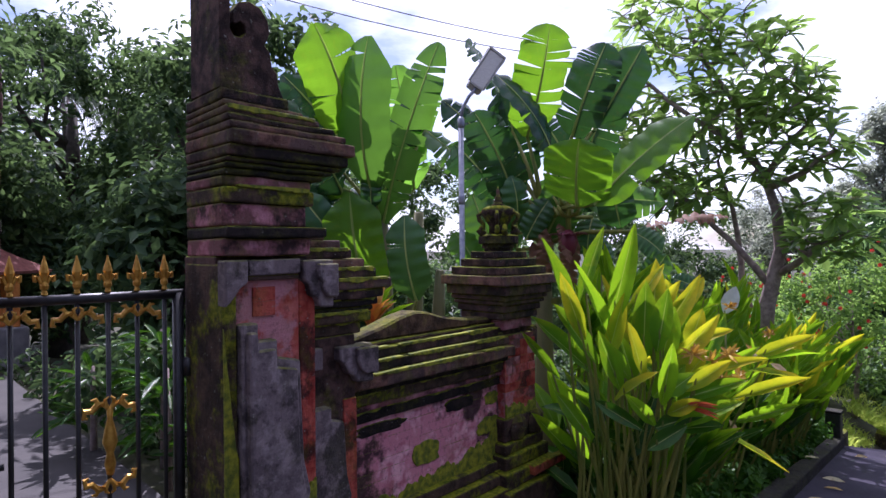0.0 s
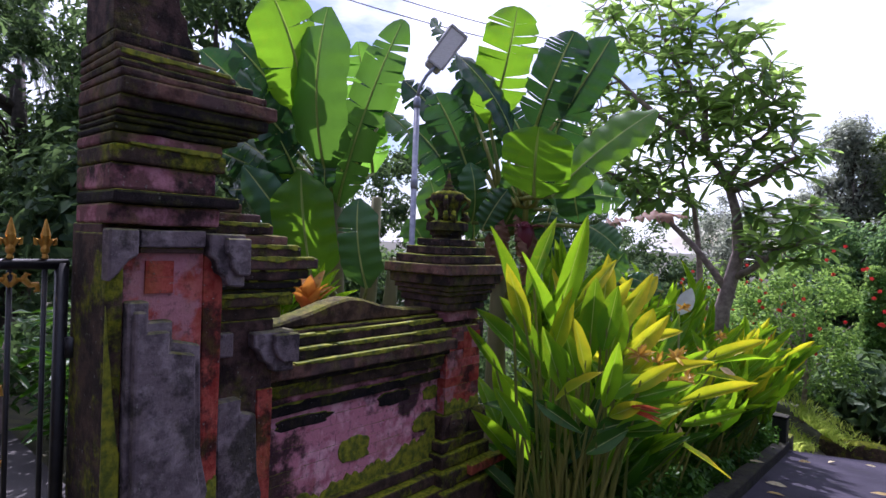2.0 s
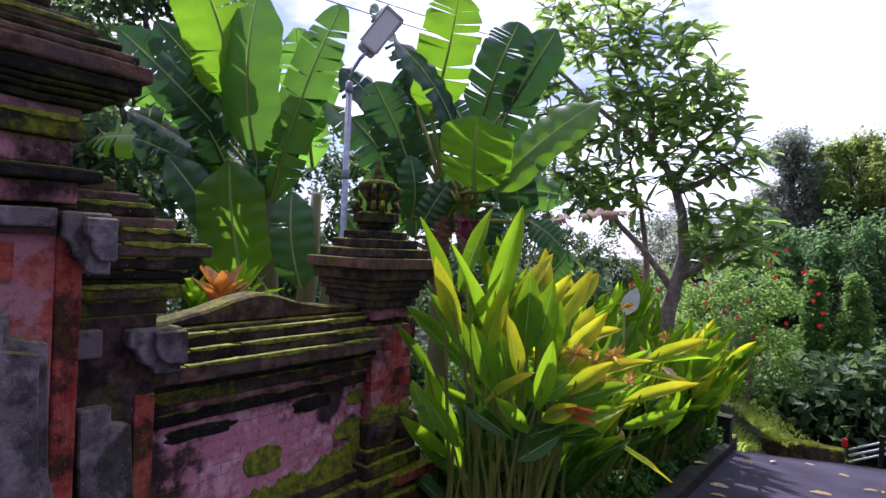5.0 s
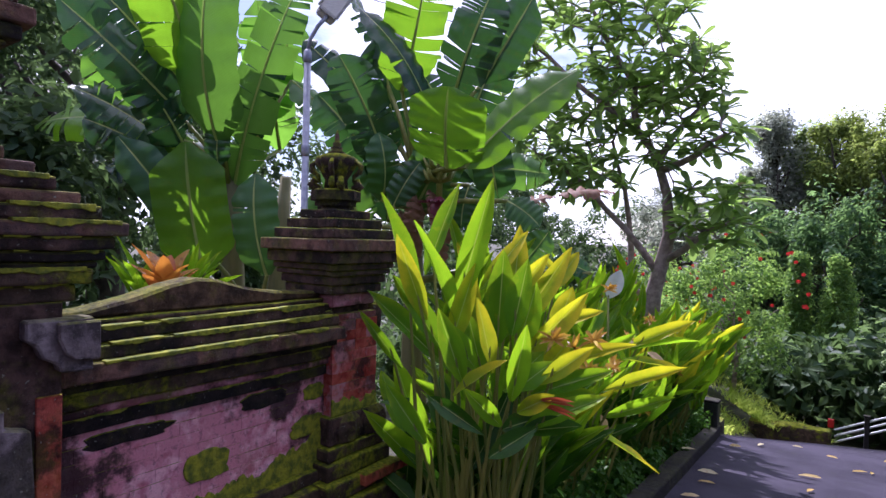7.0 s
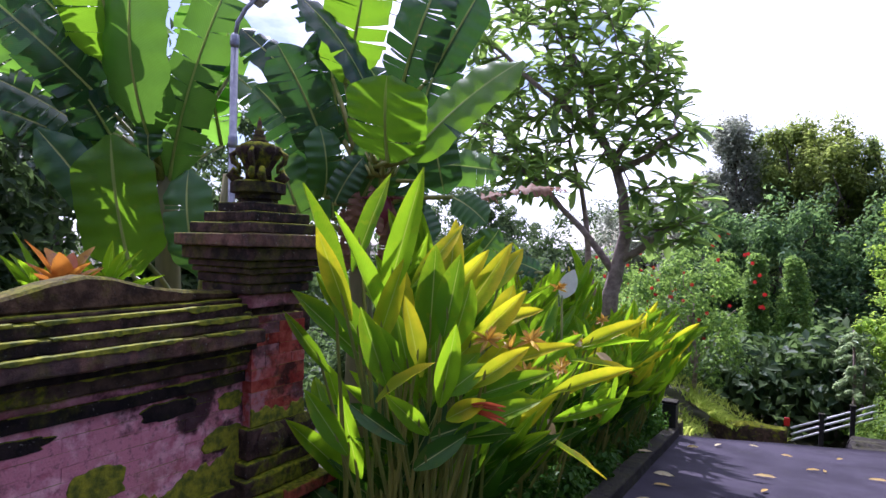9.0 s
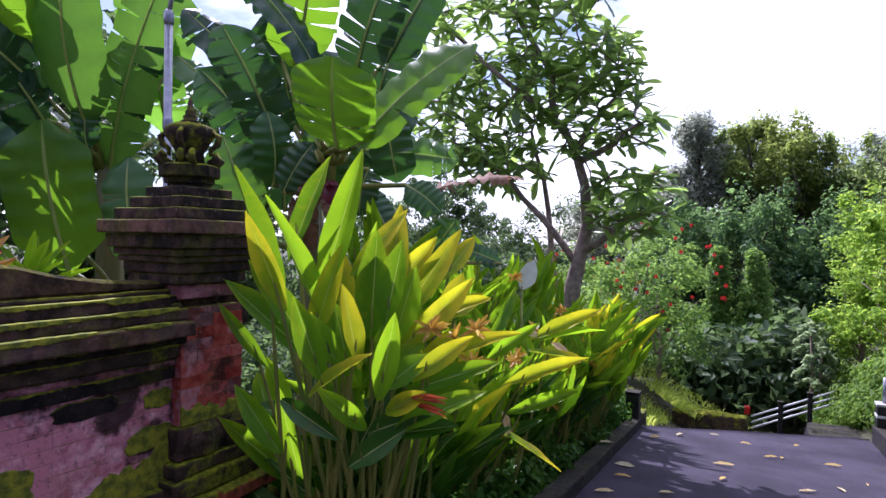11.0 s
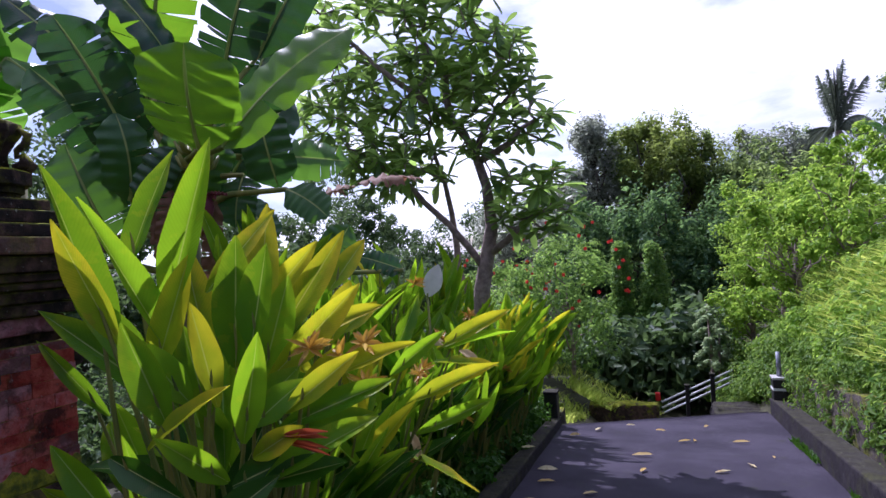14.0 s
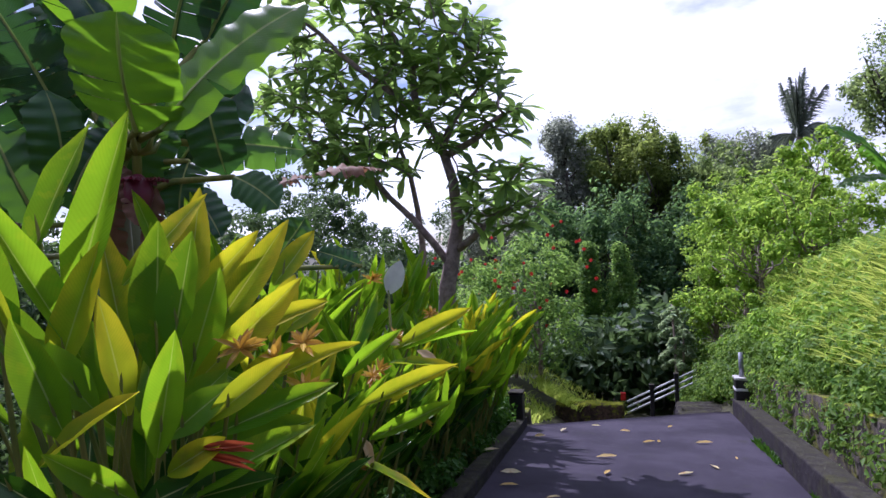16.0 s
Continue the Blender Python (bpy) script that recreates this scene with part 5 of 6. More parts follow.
def cane_row(e, n, height, spread):
    """Bare stalks at the foot of a clump."""
    for _ in range(n):
        foot = e.location + Vector((rng.uniform(-0.32, 0.26), rng.uniform(-0.3, 0.3), -0.05))
        top = foot + Vector((rng.uniform(-0.2, 0.5) * spread, rng.uniform(-0.6, 0.3) * spread, height * rng.uniform(0.7, 1.05)))
        piece("stem", STEM, Matrix.Translation(-e.location) @ aim(foot, top, rng.uniform(0.8, 1.5), Vector((0, -1, 0.1))), e)


for k, e in enumerate(PLANTS):
    if k == 0:
        cane_row(e, 26, 0.85, 0.3)
        # dark leaves added to fill the shade left of the clump
        for _ in range(34):
            b = e.location + Vector((rng.uniform(-0.62, -0.15), rng.uniform(0.05, 0.4), rng.uniform(0.15, 0.9)))
            blade(b, b + Vector((rng.uniform(-0.35, 0.1), rng.uniform(-0.3, 0.2), rng.uniform(0.05, 0.4))), rng.uniform(0.11, 0.16), False, e, False)
        for _ in range(26):
            b = e.location + Vector((rng.uniform(-0.35, 0.15), rng.uniform(-0.15, 0.35), rng.uniform(0.35, 1.0)))
            blade(b, b + Vector((rng.uniform(-0.35, 0.25), rng.uniform(-0.35, 0.35), rng.uniform(0.1, 0.5))), rng.uniform(0.10, 0.15), False, e, False)
    elif e.location.x < -2.5:
        ginger(e, 13, 2.05, 0.45, 0.04, 0.5)
    elif k < 4:
        cane_row(e, 8, 0.8, 0.3)
        ginger(e, 7, 1.35 - 0.1 * (k == 1), 0.35, 0.12, 0.45)
    else:
        cane_row(e, 6, 0.7, 0.3)
        ginger(e, 14, 1.32 if k < 6 else 1.5, 0.55, 0.2 + 0.015 * k, 0.5)


def flower_head(at, r, n, cream=False):
    e = nearest(at)
    for _ in range(n):
        d = Vector((rng.uniform(-1, 1), rng.uniform(-1, 1), rng.uniform(-0.5, 0.8))).normalized()
        piece("flower_bract", rng.choice(CREAMS if cream else BRACTS), Matrix.Translation(-e.location) @ aim(at, Vector(at) + d * r * rng.uniform(0.6, 1.1), r * 0.22, Vector((0.4, -0.6, 0.7))), e, "brown and gold withered flower bract")


for at in ((-1.32, 3.47, 0.86), (-1.40, 3.40, 0.90), (-1.24, 3.52, 0.90), (-1.30, 3.62, 0.72), (-1.48, 4.55, 0.55), (-1.52, 5.0, 0.68), (-1.60, 4.9, 0.50), (-1.62, 5.9, 0.72), (-1.55, 6.6, 0.15), (-1.72, 5.1, 1.02), (-1.62, 4.6, 0.05), (-1.5, 5.3, 0.10), (-1.6, 7.4, 0.2)):
    flower_head(at, 0.085, 18)
for a, b, w, ms in (((-1.44, 3.12, 0.60), (-1.28, 3.16, 0.68), 0.085, GOLDS), ((-1.35, 3.15, 0.665), (-1.19, 3.17, 0.665), 0.022, REDS), ((-1.35, 3.15, 0.645), (-1.18, 3.16, 0.615), 0.018, REDS), ((-1.56, 4.56, 0.22), (-1.50, 4.56, 0.06), 0.05, CREAMS), ((-1.36, 4.9, 0.62), (-1.24, 4.93, 0.54), 0.05, CREAMS), ((-1.52, 4.75, 0.70), (-1.42, 4.8, 0.68), 0.05, CREAMS)):
    e = nearest(a)
    for k in range(2):
        piece("flower_bract", rng.choice(ms), Matrix.Translation(-e.location) @ aim(a, Vector(b) + Vector((0, 0, 0.02 * k)), w, TO_EYE + Vector((0.3 * k, 0, 0.3))), e, "pale folded flower bract")


rng.seed(23)
# ---- trees ----
def limb(bm, a, b, r0, r1, wob=0.08, n=5):
    pts = [a.lerp(b, k / n) + (Vector((rng.uniform(-1, 1), rng.uniform(-1, 1), rng.uniform(-1, 1))) * wob * (b - a).length * (0 < k < n)) for k in range(n + 1)]
    tube(bm, pts, [r0 + (r1 - r0) * k / n for k in range(n + 1)], 7)
    return pts


CROWN = (((-3.51, 8.2, 4.27), (0.94, 0.75, 0.77), 46), ((-2.57, 8.2, 4.02), (0.82, 0.65, 0.73), 40), ((-2.0, 8.2, 3.43), (0.55, 0.44, 0.47), 26), ((-1.53, 8.2, 2.73), (0.42, 0.33, 0.3), 14),
         ((-3.85, 8.0, 2.97), (0.75, 0.6, 0.67), 44), ((-3.12, 8.0, 2.37), (0.64, 0.51, 0.4), 32), ((-2.62, 8.2, 3.22), (0.72, 0.57, 0.56), 20), ((-1.56, 8.2, 1.82), (0.52, 0.42, 0.45), 30),
         ((-3.21, 8.2, 5.12), (1.05, 0.84, 0.61), 30), ((-2.11, 8.2, 2.67), (0.46, 0.37, 0.39), 9))    # lobes of the crown: centre, radii, shoots
BOUGHS = (((-2.2, 8.2, 2.4), (-2.46, 8.15, 2.81), (-3.08, 8.05, 3.35), (-3.62, 7.95, 3.89), (-4.1, 8.0, 4.38)), ((-2.46, 8.15, 2.81), (-2.55, 8.3, 3.43), (-2.99, 8.25, 4.17), (-3.2, 8.2, 4.82)), ((-2.2, 8.2, 2.4), (-2.04, 8.3, 2.77), (-1.76, 8.35, 3.09)),
         ((-2.15, 8.2, 2.3), (-1.71, 8.1, 2.47), (-1.41, 8.05, 2.68)), ((-2.1, 8.25, 0.9), (-2.56, 8.1, 1.57), (-3.0, 7.95, 2.1), (-3.62, 7.9, 2.55)), ((-2.45, 8.35, 0.7), (-2.55, 8.35, 1.3), (-2.65, 8.3, 2.13), (-2.79, 8.2, 2.72)), ((-2.05, 8.2, 1.2), (-1.7, 8.1, 1.45), (-1.43, 8.1, 1.62)))


def frangipani(at, label):
    t = thing("frangipani_tree", at, label, "tree")
    off = Vector(at)
    wood, tips, nodes = bmesh.new(), [], []
    tube(wood, [Vector((0.1, -0.2, -0.4)), Vector((-2.22, 8.25, 0.75)) - off, Vector((-2.04, 8.2, 1.5)) - off, Vector((-2.08, 8.2, 2.0)) - off, Vector((-2.2, 8.2, 2.4)) - off], [0.12, 0.10, 0.075, 0.06, 0.052], 10)
    for run in BOUGHS:
        pts = [Vector(p) - off for p in run]
        fine = [pts[0]]
        for a, b in zip(pts, pts[1:]):
            fine += [a.lerp(b, 0.5) + Vector((rng.uniform(-0.04, 0.04), rng.uniform(-0.04, 0.04), rng.uniform(-0.02, 0.04))), b]
        radii = [0.05 - 0.03 * k / (len(fine) - 1) for k in range(len(fine))]
        tube(wood, fine, radii, 7)
        nodes += [(p, r) for p, r in zip(fine[1:], radii[1:])]
    goals = []
    for c, r, want in CROWN:
        want = int(want * 0.88)
        for _ in range(want * 30):
            q = Vector((rng.gauss(0, 1), rng.gauss(0, 1), rng.gauss(0, 1))).normalized() * rng.uniform(0.3, 1.0) ** 0.6
            p = Vector(c) + Vector((q.x * r[0], q.y * r[1], q.z * r[2])) - off
            if want and all((p - g).length > 0.23 for g in goals):
                goals.append(p)
                want -= 1
    hub = Vector((-2.3, 8.2, 2.5)) - off
    for g in sorted(goals, key=lambda p: (p - hub).length):
        p, r = min(nodes, key=lambda e: (e[0] - g).length + 0.3 * max(0.0, e[0].z - g.z))
        a = p.lerp(g, 0.5) + Vector((rng.uniform(-0.05, 0.05), rng.uniform(-0.05, 0.05), -0.10 * (g - p).length))
        r1 = max(0.010, min(r * 0.72, 0.013 + 0.016 * (g - p).length))
        tube(wood, [p, p.lerp(a, 0.5) + Vector((rng.uniform(-0.03, 0.03), rng.uniform(-0.03, 0.03), 0)), a, g], [r1 * 1.15, r1, r1 * 0.9, r1 * 0.8], 6)
        nodes += [(a, r1 * 0.9), (g, r1 * 0.75)]
        tips.append((g, (g - a).normalized()))
    part("trunk", wood, BARK, t, "grey-brown forking trunk and limbs", True)
    leaves = bmesh.new()
    for e, d in tips:
        d = (d + Vector((0, 0, 0.5))).normalized()
        for _ in range(rng.randint(10, 13)):
            v = (d * 0.5 + Vector((rng.gauss(0, 1), rng.gauss(0, 1), rng.gauss(0, 0.55)))).normalized()
            L, side = rng.uniform(0.19, 0.33), v.cross(Vector((rng.uniform(-0.5, 0.5), rng.uniform(-0.5, 0.5), 1))).normalized()
            b = e - d * rng.uniform(0, 0.10)
            n = side.cross(v)
            wide, prev = rng.uniform(0.85, 1.2), None
            for s, w in ((0.0, 0.005), (0.2, 0.012), (0.5, 0.036), (0.75, 0.046), (0.92, 0.033), (1.0, 0.006)):
                c = b + v * L * s - Vector((0, 0, 0.25 * L * s * s))
                row = [leaves.verts.new(c - side * w * wide + n * 0.012), leaves.verts.new(c), leaves.verts.new(c + side * w * wide + n * 0.012)]
                if prev:
                    leaves.faces.new((prev[0], prev[1], row[1], row[0])), leaves.faces.new((prev[1], prev[2], row[2], row[1]))
                prev = row
    part("crown", leaves, FRANGIPANI, t, "open crown of leathery green leaf rosettes", True)
    for k in range(7):
        e = rng.choice(tips)[0]
        for a in range(5):
            piece("blossom_petal", CREAMS[0] if k % 2 else WHITES[0], aim(e, e + Vector((math.cos(a * 1.257), math.sin(a * 1.257), 0.4)) * 0.06, 0.035, Vector((0, 0, 1))), t, "white blossom petal")
    return t


WHITES = [blade_mesh(PETAL_WHITE, 0.9, 0.1, 0.2)]
frangipani((-2.5, 8.5, slope(-2.5, 8.5)), "frangipani tree with forked grey trunk and leathery leaves")


def tree(name, at, h, crown_at, radii, blobs, per, blob, size, mat, label, category="tree", r=0.15, bark=DARKBARK, aspect=0.45, limbs=6, group="", tall=0.8, lobes=0):
    t = thing(name, at, label, category, group)
    wood = bmesh.new()
    c = Vector(crown_at)
    tube(wood, [(0, 0, -0.4), (0.03 * h, 0.02 * h, h * 0.35), (c.x * 0.6, c.y * 0.6, h * 0.65), (c.x, c.y, h * 0.9)], [r * 1.3, r, r * 0.75, r * 0.35], 9)
    for _ in range(limbs):
        a, s = rng.uniform(0, 6.28), rng.uniform(0.3, 0.75)
        limb(wood, Vector((c.x * s, c.y * s, h * s)), c + Vector((math.cos(a) * radii[0] * 0.7, math.sin(a) * radii[1] * 0.7, rng.uniform(-0.4, 0.6) * radii[2])), r * 0.45, r * 0.1)
    if lobes:
        ps, ns = [], []
        for k in range(lobes):
            a, f = k * 2.4 + rng.uniform(-0.4, 0.4), rng.uniform(0.2, 0.95)
            zz = rng.uniform(-0.75, 0.85)
            q = (c.x + math.cos(a) * radii[0] * f * (1 - 0.4 * zz), c.y + math.sin(a) * radii[1] * f, c.z + radii[2] * zz)
            w = rng.uniform(0.35, 0.7)
            p, n = clumps(q, (radii[0] * w, radii[1] * w, radii[0] * w * rng.uniform(0.6, 1.3)), max(6, blobs // lobes), per, blob, 0.2, tall * rng.uniform(0.8, 1.2), 0.25)
            ps.append(p), ns.append(n)
            limb(wood, Vector((c.x, c.y, max(h * 0.2, q[2] - radii[2] * 0.6))), Vector(q), r * 0.35, r * 0.08)
        p, n = np.concatenate(ps), np.concatenate(ns)
    else:
        p, n = clumps(crown_at, radii, blobs, per, blob, 0.55, tall)
    part("trunk", wood, bark, t, "", True)
    scatter("crown", p, n, size, mat, t, aspect)
    return t


# hibiscus hedge with red flowers
for x, y, h, w in ((-2.3, 15.4, 3.9, 1.4), (-4.0, 15.6, 3.1, 1.3), (-3.1, 16.6, 3.0, 1.1), (-3.3, 13.2, 2.0, 1.0)):
    z = slope(x, y)
    t = tree("hibiscus_bush", (x, y, z), h * 0.7, (0, 0, h * 0.58), (w, w, h * 0.5), 90, 60, 0.26, 0.10, HIBISCUS, "leafy hibiscus bush dotted with red flowers", "bush", 0.05, BARK, 0.55, 8, "hibiscus bushes")
    for _ in range(26 if h > 2.5 else 9):
        a, b = rng.uniform(3.3, 6.2), rng.uniform(-0.2, 1.1)
        p = Vector((math.cos(a) * math.cos(b) * w * 1.08, math.sin(a) * math.cos(b) * w * 1.08, h * 0.58 + math.sin(b) * h * 0.52))
        fl = bmesh.new()
        for k in range(5):
            d = Vector((math.cos(k * 1.257), -0.3, math.sin(k * 1.257)))
            s = d.cross(Vector((0, 1, 0))).normalized()
            q = [fl.verts.new(p + v) for v in (Vector(), d * 0.03 + s * 0.02, d * 0.046, d * 0.03 - s * 0.02)]
            fl.faces.new(q)
        part("flower", fl, PETAL, t, "red hibiscus flower")

# conical trees
for x, y, h, w in ((-0.35, 21.2, 4.95, 0.85), (-1.4, 21.6, 4.7, 0.6)):
    z = slope(x, y)
    t = thing("conical_tree", (x, y, z), "dense narrow conical green tree", "tree", "conical trees")
    part("trunk", tube(bmesh.new(), [(0, 0, -0.8), (0, 0, h * 0.5), (0, 0, h)], [0.12, 0.08, 0.02], 8), DARKBARK, t, "", True)
    pts, nrm = [], []
    for k in range(26):
        f = k / 26
        p, n = clumps((0, 0, 0.3 + f * (h - 0.3)), (w * (1 - f) ** 0.7, w * (1 - f) ** 0.7, 0.12), 20, 30, 0.17 + 0.10 * rng.random(), 0.6)
        pts.append(p), nrm.append(n)
    scatter("crown", np.concatenate(pts), np.concatenate(nrm), 0.11, HIBISCUS, t, 0.5)

# small pale tree at the lane's turn
t = thing("papaya_tree", (0.85, 17.0, slope(0.85, 17.0)), "thin young tree with pale drooping leaves", "tree")
part("trunk", tube(bmesh.new(), [(0, 0, -0.4), (0.05, 0, 1.4), (0.0, 0, 2.9)], [0.05, 0.04, 0.02], 7), BARK, t, "", True)
part("trunk", tube(bmesh.new(), [(0.15, 0, -0.4), (0.2, 0, 1.3), (0.25, 0, 2.4)], [0.04, 0.03, 0.02], 7), BARK, t, "", True)
pts, nrm = [], []
for k in range(16):        # whorls of drooping leaves round the two stems
    a, z = k * 2.4, 1.35 + 0.10 * k
    for f in np.linspace(0.25, 1.0, 7):
        p, n = clumps((0.08 + math.cos(a) * 0.42 * f, math.sin(a) * 0.42 * f, z + 0.12 * f - 0.30 * f * f), (0.05, 0.05, 0.03), 2, 8, 0.06)
        pts.append(p), nrm.append(n)
scatter("crown", np.concatenate(pts), np.concatenate(nrm), 0.15, PAPAYA, t, 0.35)

# tall trees of the ravine
for x, y, top, w, h, mat in ((-0.4, 33, 8.2, 1.5, 9.0, RAVINE_LIME), (-3.2, 33, 7.8, 1.3, 5.5, RAVINE_GREY), (-4.7, 34, 5.6, 1.3, 5.5, RAVINE_GREY), (2.2, 34, 7.5, 1.8, 9.0, RAVINE_LIME), (1.0, 32, 6.6, 1.7, 8.0, RAVINE_LIME), (3.3, 32, 6.3, 1.5, 8.0, RAVINE), (-1.6, 33, 7.4, 1.5, 8.0, RAVINE), (4.6, 37, 7.0, 1.8, 6.5, RAVINE_GREY), (6.4, 38, 6.9, 1.6, 6.0, RAVINE_GREY),
                            (12.6, 33, 11.0, 2.6, 8.0, RAVINE), (8.6, 40, 7.0, 1.8, 6.5, RAVINE), (-8.2, 36, 4.2, 2.6, 4.5, RAVINE_GREY), (-0.4, 28, 3.0, 2.4, 6.0, RAVINE_DARK), (2.4, 27, 2.6, 2.2, 6.0, RAVINE_DARK), (5.0, 29, 4.2, 2.4, 5.5, RAVINE), (-3.0, 28, 2.6, 2.0, 5.5, RAVINE_DARK)):
    z = slope(x, y)
    tree("ravine_tree", (x, y, z), top - z - 1, (0, 0, top - z - h * 0.5), (w, w, h * 0.5), 60 if mat is RAVINE_GREY else 170, 75, 0.36, 0.21, mat, "tall ravine tree hung with creepers", "tree", 0.25, DARKBARK, 0.5, 7, "ravine trees", 1.5, 24)

# woods and undergrowth that close the view
pts, nrm = [], []
for x, y, z, r, b in [(-28 + 3.2 * k, 46 + 5 * math.sin(k), -2 + 1.5 * math.sin(k * 1.7), (3.2, 3, 5.5), 26) for k in range(20)] + [(-24, -6 + 4.5 * k, 2.5 + 2.2 * math.sin(k * 1.3), (3.0, 3.2, 4.0), 30) for k in range(14)] + [(-14 - 3 * (k % 2), 14 + 3.2 * k, -1.2 + 0.6 * math.sin(k), (2.4, 2.4, 2.4), 24) for k in range(10)] + [(-7 + 1.9 * (k % 9), 19 + 3.5 * (k // 9), slope(0, 19 + 3.5 * (k // 9)) + 1.0 + 0.7 * math.sin(k * 2.1), (1.3, 1.3, 1.2), 22) for k in range(36)]:
    p, n = clumps((x, y, z), r, b, 80, 0.9)
    pts.append(p), nrm.append(n)
tagged(scatter("far_woods", np.concatenate(pts), np.concatenate(nrm), 0.36, FOREST, None, 0.5), "dark green woodland behind the garden and ravine", "trees", kind="stuff")

# trees behind the gate
# the trees at x -7.4 and -8.6 are added to shade the courtyard
for x, y, h, w in ((-15, 3.4, 7.5, 2.4), (-13.5, 4.8, 6.5, 2.0), (-17, 6.5, 8.5, 2.4), (-12, 0.4, 6.0, 2.0), (-15.5, -2.5, 7, 2.6), (-10.5, 7.5, 2.8, 1.3), (-12.5, 10.5, 3.0, 1.6), (-7.4, 2.9, 3.0, 0.9), (-8.6, 4.4, 6.2, 1.7), (-13.2, 1.5, 3.4, 1.5), (-12.6, 2.6, 2.6, 1.2)):
    tree("shade_tree", (x, y, slope(x, y)), h * 0.8, (0, 0, h * 0.62), (w, w, h * 0.42), 90, 80, 0.5, 0.19, FOREST, "large dark leafy tree in the temple garden", "tree", 0.22, DARKBARK, 0.45, 8, "garden trees")


def coconut(at, h, n, L, label, upright=0.5):
    """A palm: young fronds stand like spears, older ones arch over and hang round the trunk."""
    t = thing("coconut_palm", at, label, "palm")
    part("trunk", tube(bmesh.new(), [(0, 0, -1), (0.1, 0, h * 0.5), (0, 0, h)], [0.22, 0.17, 0.14], 9), BARK, t, "", True)
    for k in range(n):
        young = k < n * upright
        a, el = k * 2.4, rng.uniform(1.2, 1.54) if young else rng.uniform(0.1, 1.0)
        sag = rng.uniform(0.05, 0.3) if young else rng.uniform(1.0, 1.6)
        d = Vector((math.cos(a) * math.cos(el), math.sin(a) * math.cos(el), math.sin(el)))
        fr, l = bmesh.new(), L * rng.uniform(0.75, 1.0)
        spine = [Vector((0, 0, h)) + d * l * f - Vector((0, 0, l * sag * f * f)) for f in (q / 14 for q in range(15))]
        tube(fr, spine, [0.045 * (1 - f / 15) + 0.008 for f in range(15)], 5)
        for s in range(2, 15):
            for q in range(7):
                c = spine[s - 1].lerp(spine[s], q / 7)
                tang = (spine[s] - spine[s - 1]).normalized()
                side = tang.cross(Vector((math.sin(a), -math.cos(a), 0.3))).normalized()
                ll = L * 0.19 * math.sin(math.pi * min(0.93, (s + q / 7) / 15.5)) + 0.1
                for sd in (-1, 1):
                    e = c + side * sd * ll * rng.uniform(0.25, 0.55) + tang * ll * 0.65 - Vector((0, 0, ll * rng.uniform(0.3, 0.8)))
                    fr.faces.new([fr.verts.new(v) for v in (c - tang * 0.03, c + tang * 0.03, e)])
        part("frond", fr, PALM, t, "feathery palm frond")
    return t


coconut((9.4, 38.5, 0.0), 6.7, 34, 4.4, "tall grey-green coconut palm above the bank")
coconut((6.2, 44.0, 0.0), 5.0, 14, 2.2, "distant coconut palm among dark trees")
coconut((-30.0, 6.6, 0.0), 8.6, 26, 4.6, "tall coconut palm behind the garden")

# ---- right bank ----
low, high = ([], []), ([], [])
for y in np.arange(5.0, 17.5, 0.42):
    for _ in range(10):
        e = 1.72 if y < 12 else 1.72 - min((y - 12) * 0.15, 0.8)
        x = e + abs(rng.gauss(0, 0.32)) + 0.05
        z = slope(x, y) + rng.uniform(0.0, 0.35)
        p, n = clumps((x, y, z), (0.26, 0.26, 0.34), 8, 34, rng.uniform(0.10, 0.22))
        # sun above and shade below are put into the leaf colour by height
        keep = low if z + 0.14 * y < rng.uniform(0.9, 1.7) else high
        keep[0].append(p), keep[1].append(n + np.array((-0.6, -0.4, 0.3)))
for _ in range(420):
    x, y = rng.uniform(1.9, 3.8), rng.uniform(6.0, 13.5)
    p, n = clumps((x, y, slope(x, y) + rng.uniform(0.05, 0.4)), (0.22, 0.22, 0.3), 7, 22, rng.uniform(0.08, 0.18))
    keep = high if rng.random() < 0.6 else low
    keep[0].append(p), keep[1].append(n + np.array((-0.6, -0.4, 0.3)))
tagged(scatter("bank_foliage", np.concatenate(high[0]), np.concatenate(high[1]), 0.095, SUNNY, None, 0.5), "climbing leaves covering the bank, sunlight put into their green", "plants", kind="stuff")
tagged(scatter("bank_undergrowth", np.concatenate(low[0]), np.concatenate(low[1]), 0.085, BANK, None, 0.45), "weeds and ferns low on the bank, shade put into their green", "plants", kind="stuff")

for x, y, h, w in ((2.15, 13.6, 2.9, 0.9), (2.15, 15.2, 3.3, 1.0), (1.75, 16.6, 2.2, 0.7), (2.7, 12.4, 2.4, 0.9), (3.3, 15.6, 3.0, 1.3), (2.6, 17.5, 3.6, 1.3), (4.6, 19, 4.0, 1.6)):
    z = slope(x, y)
    tree("bank_shrub", (x, y, z), h * 0.6, (0, 0, h * 0.55), (w, w, h * 0.48), 95, 60, 0.17, 0.10, SUNNY, "bright green leafy shrub on the bank", "bush", 0.05, BARK, 0.5, 6, "bank shrubs", 0.8, 11)


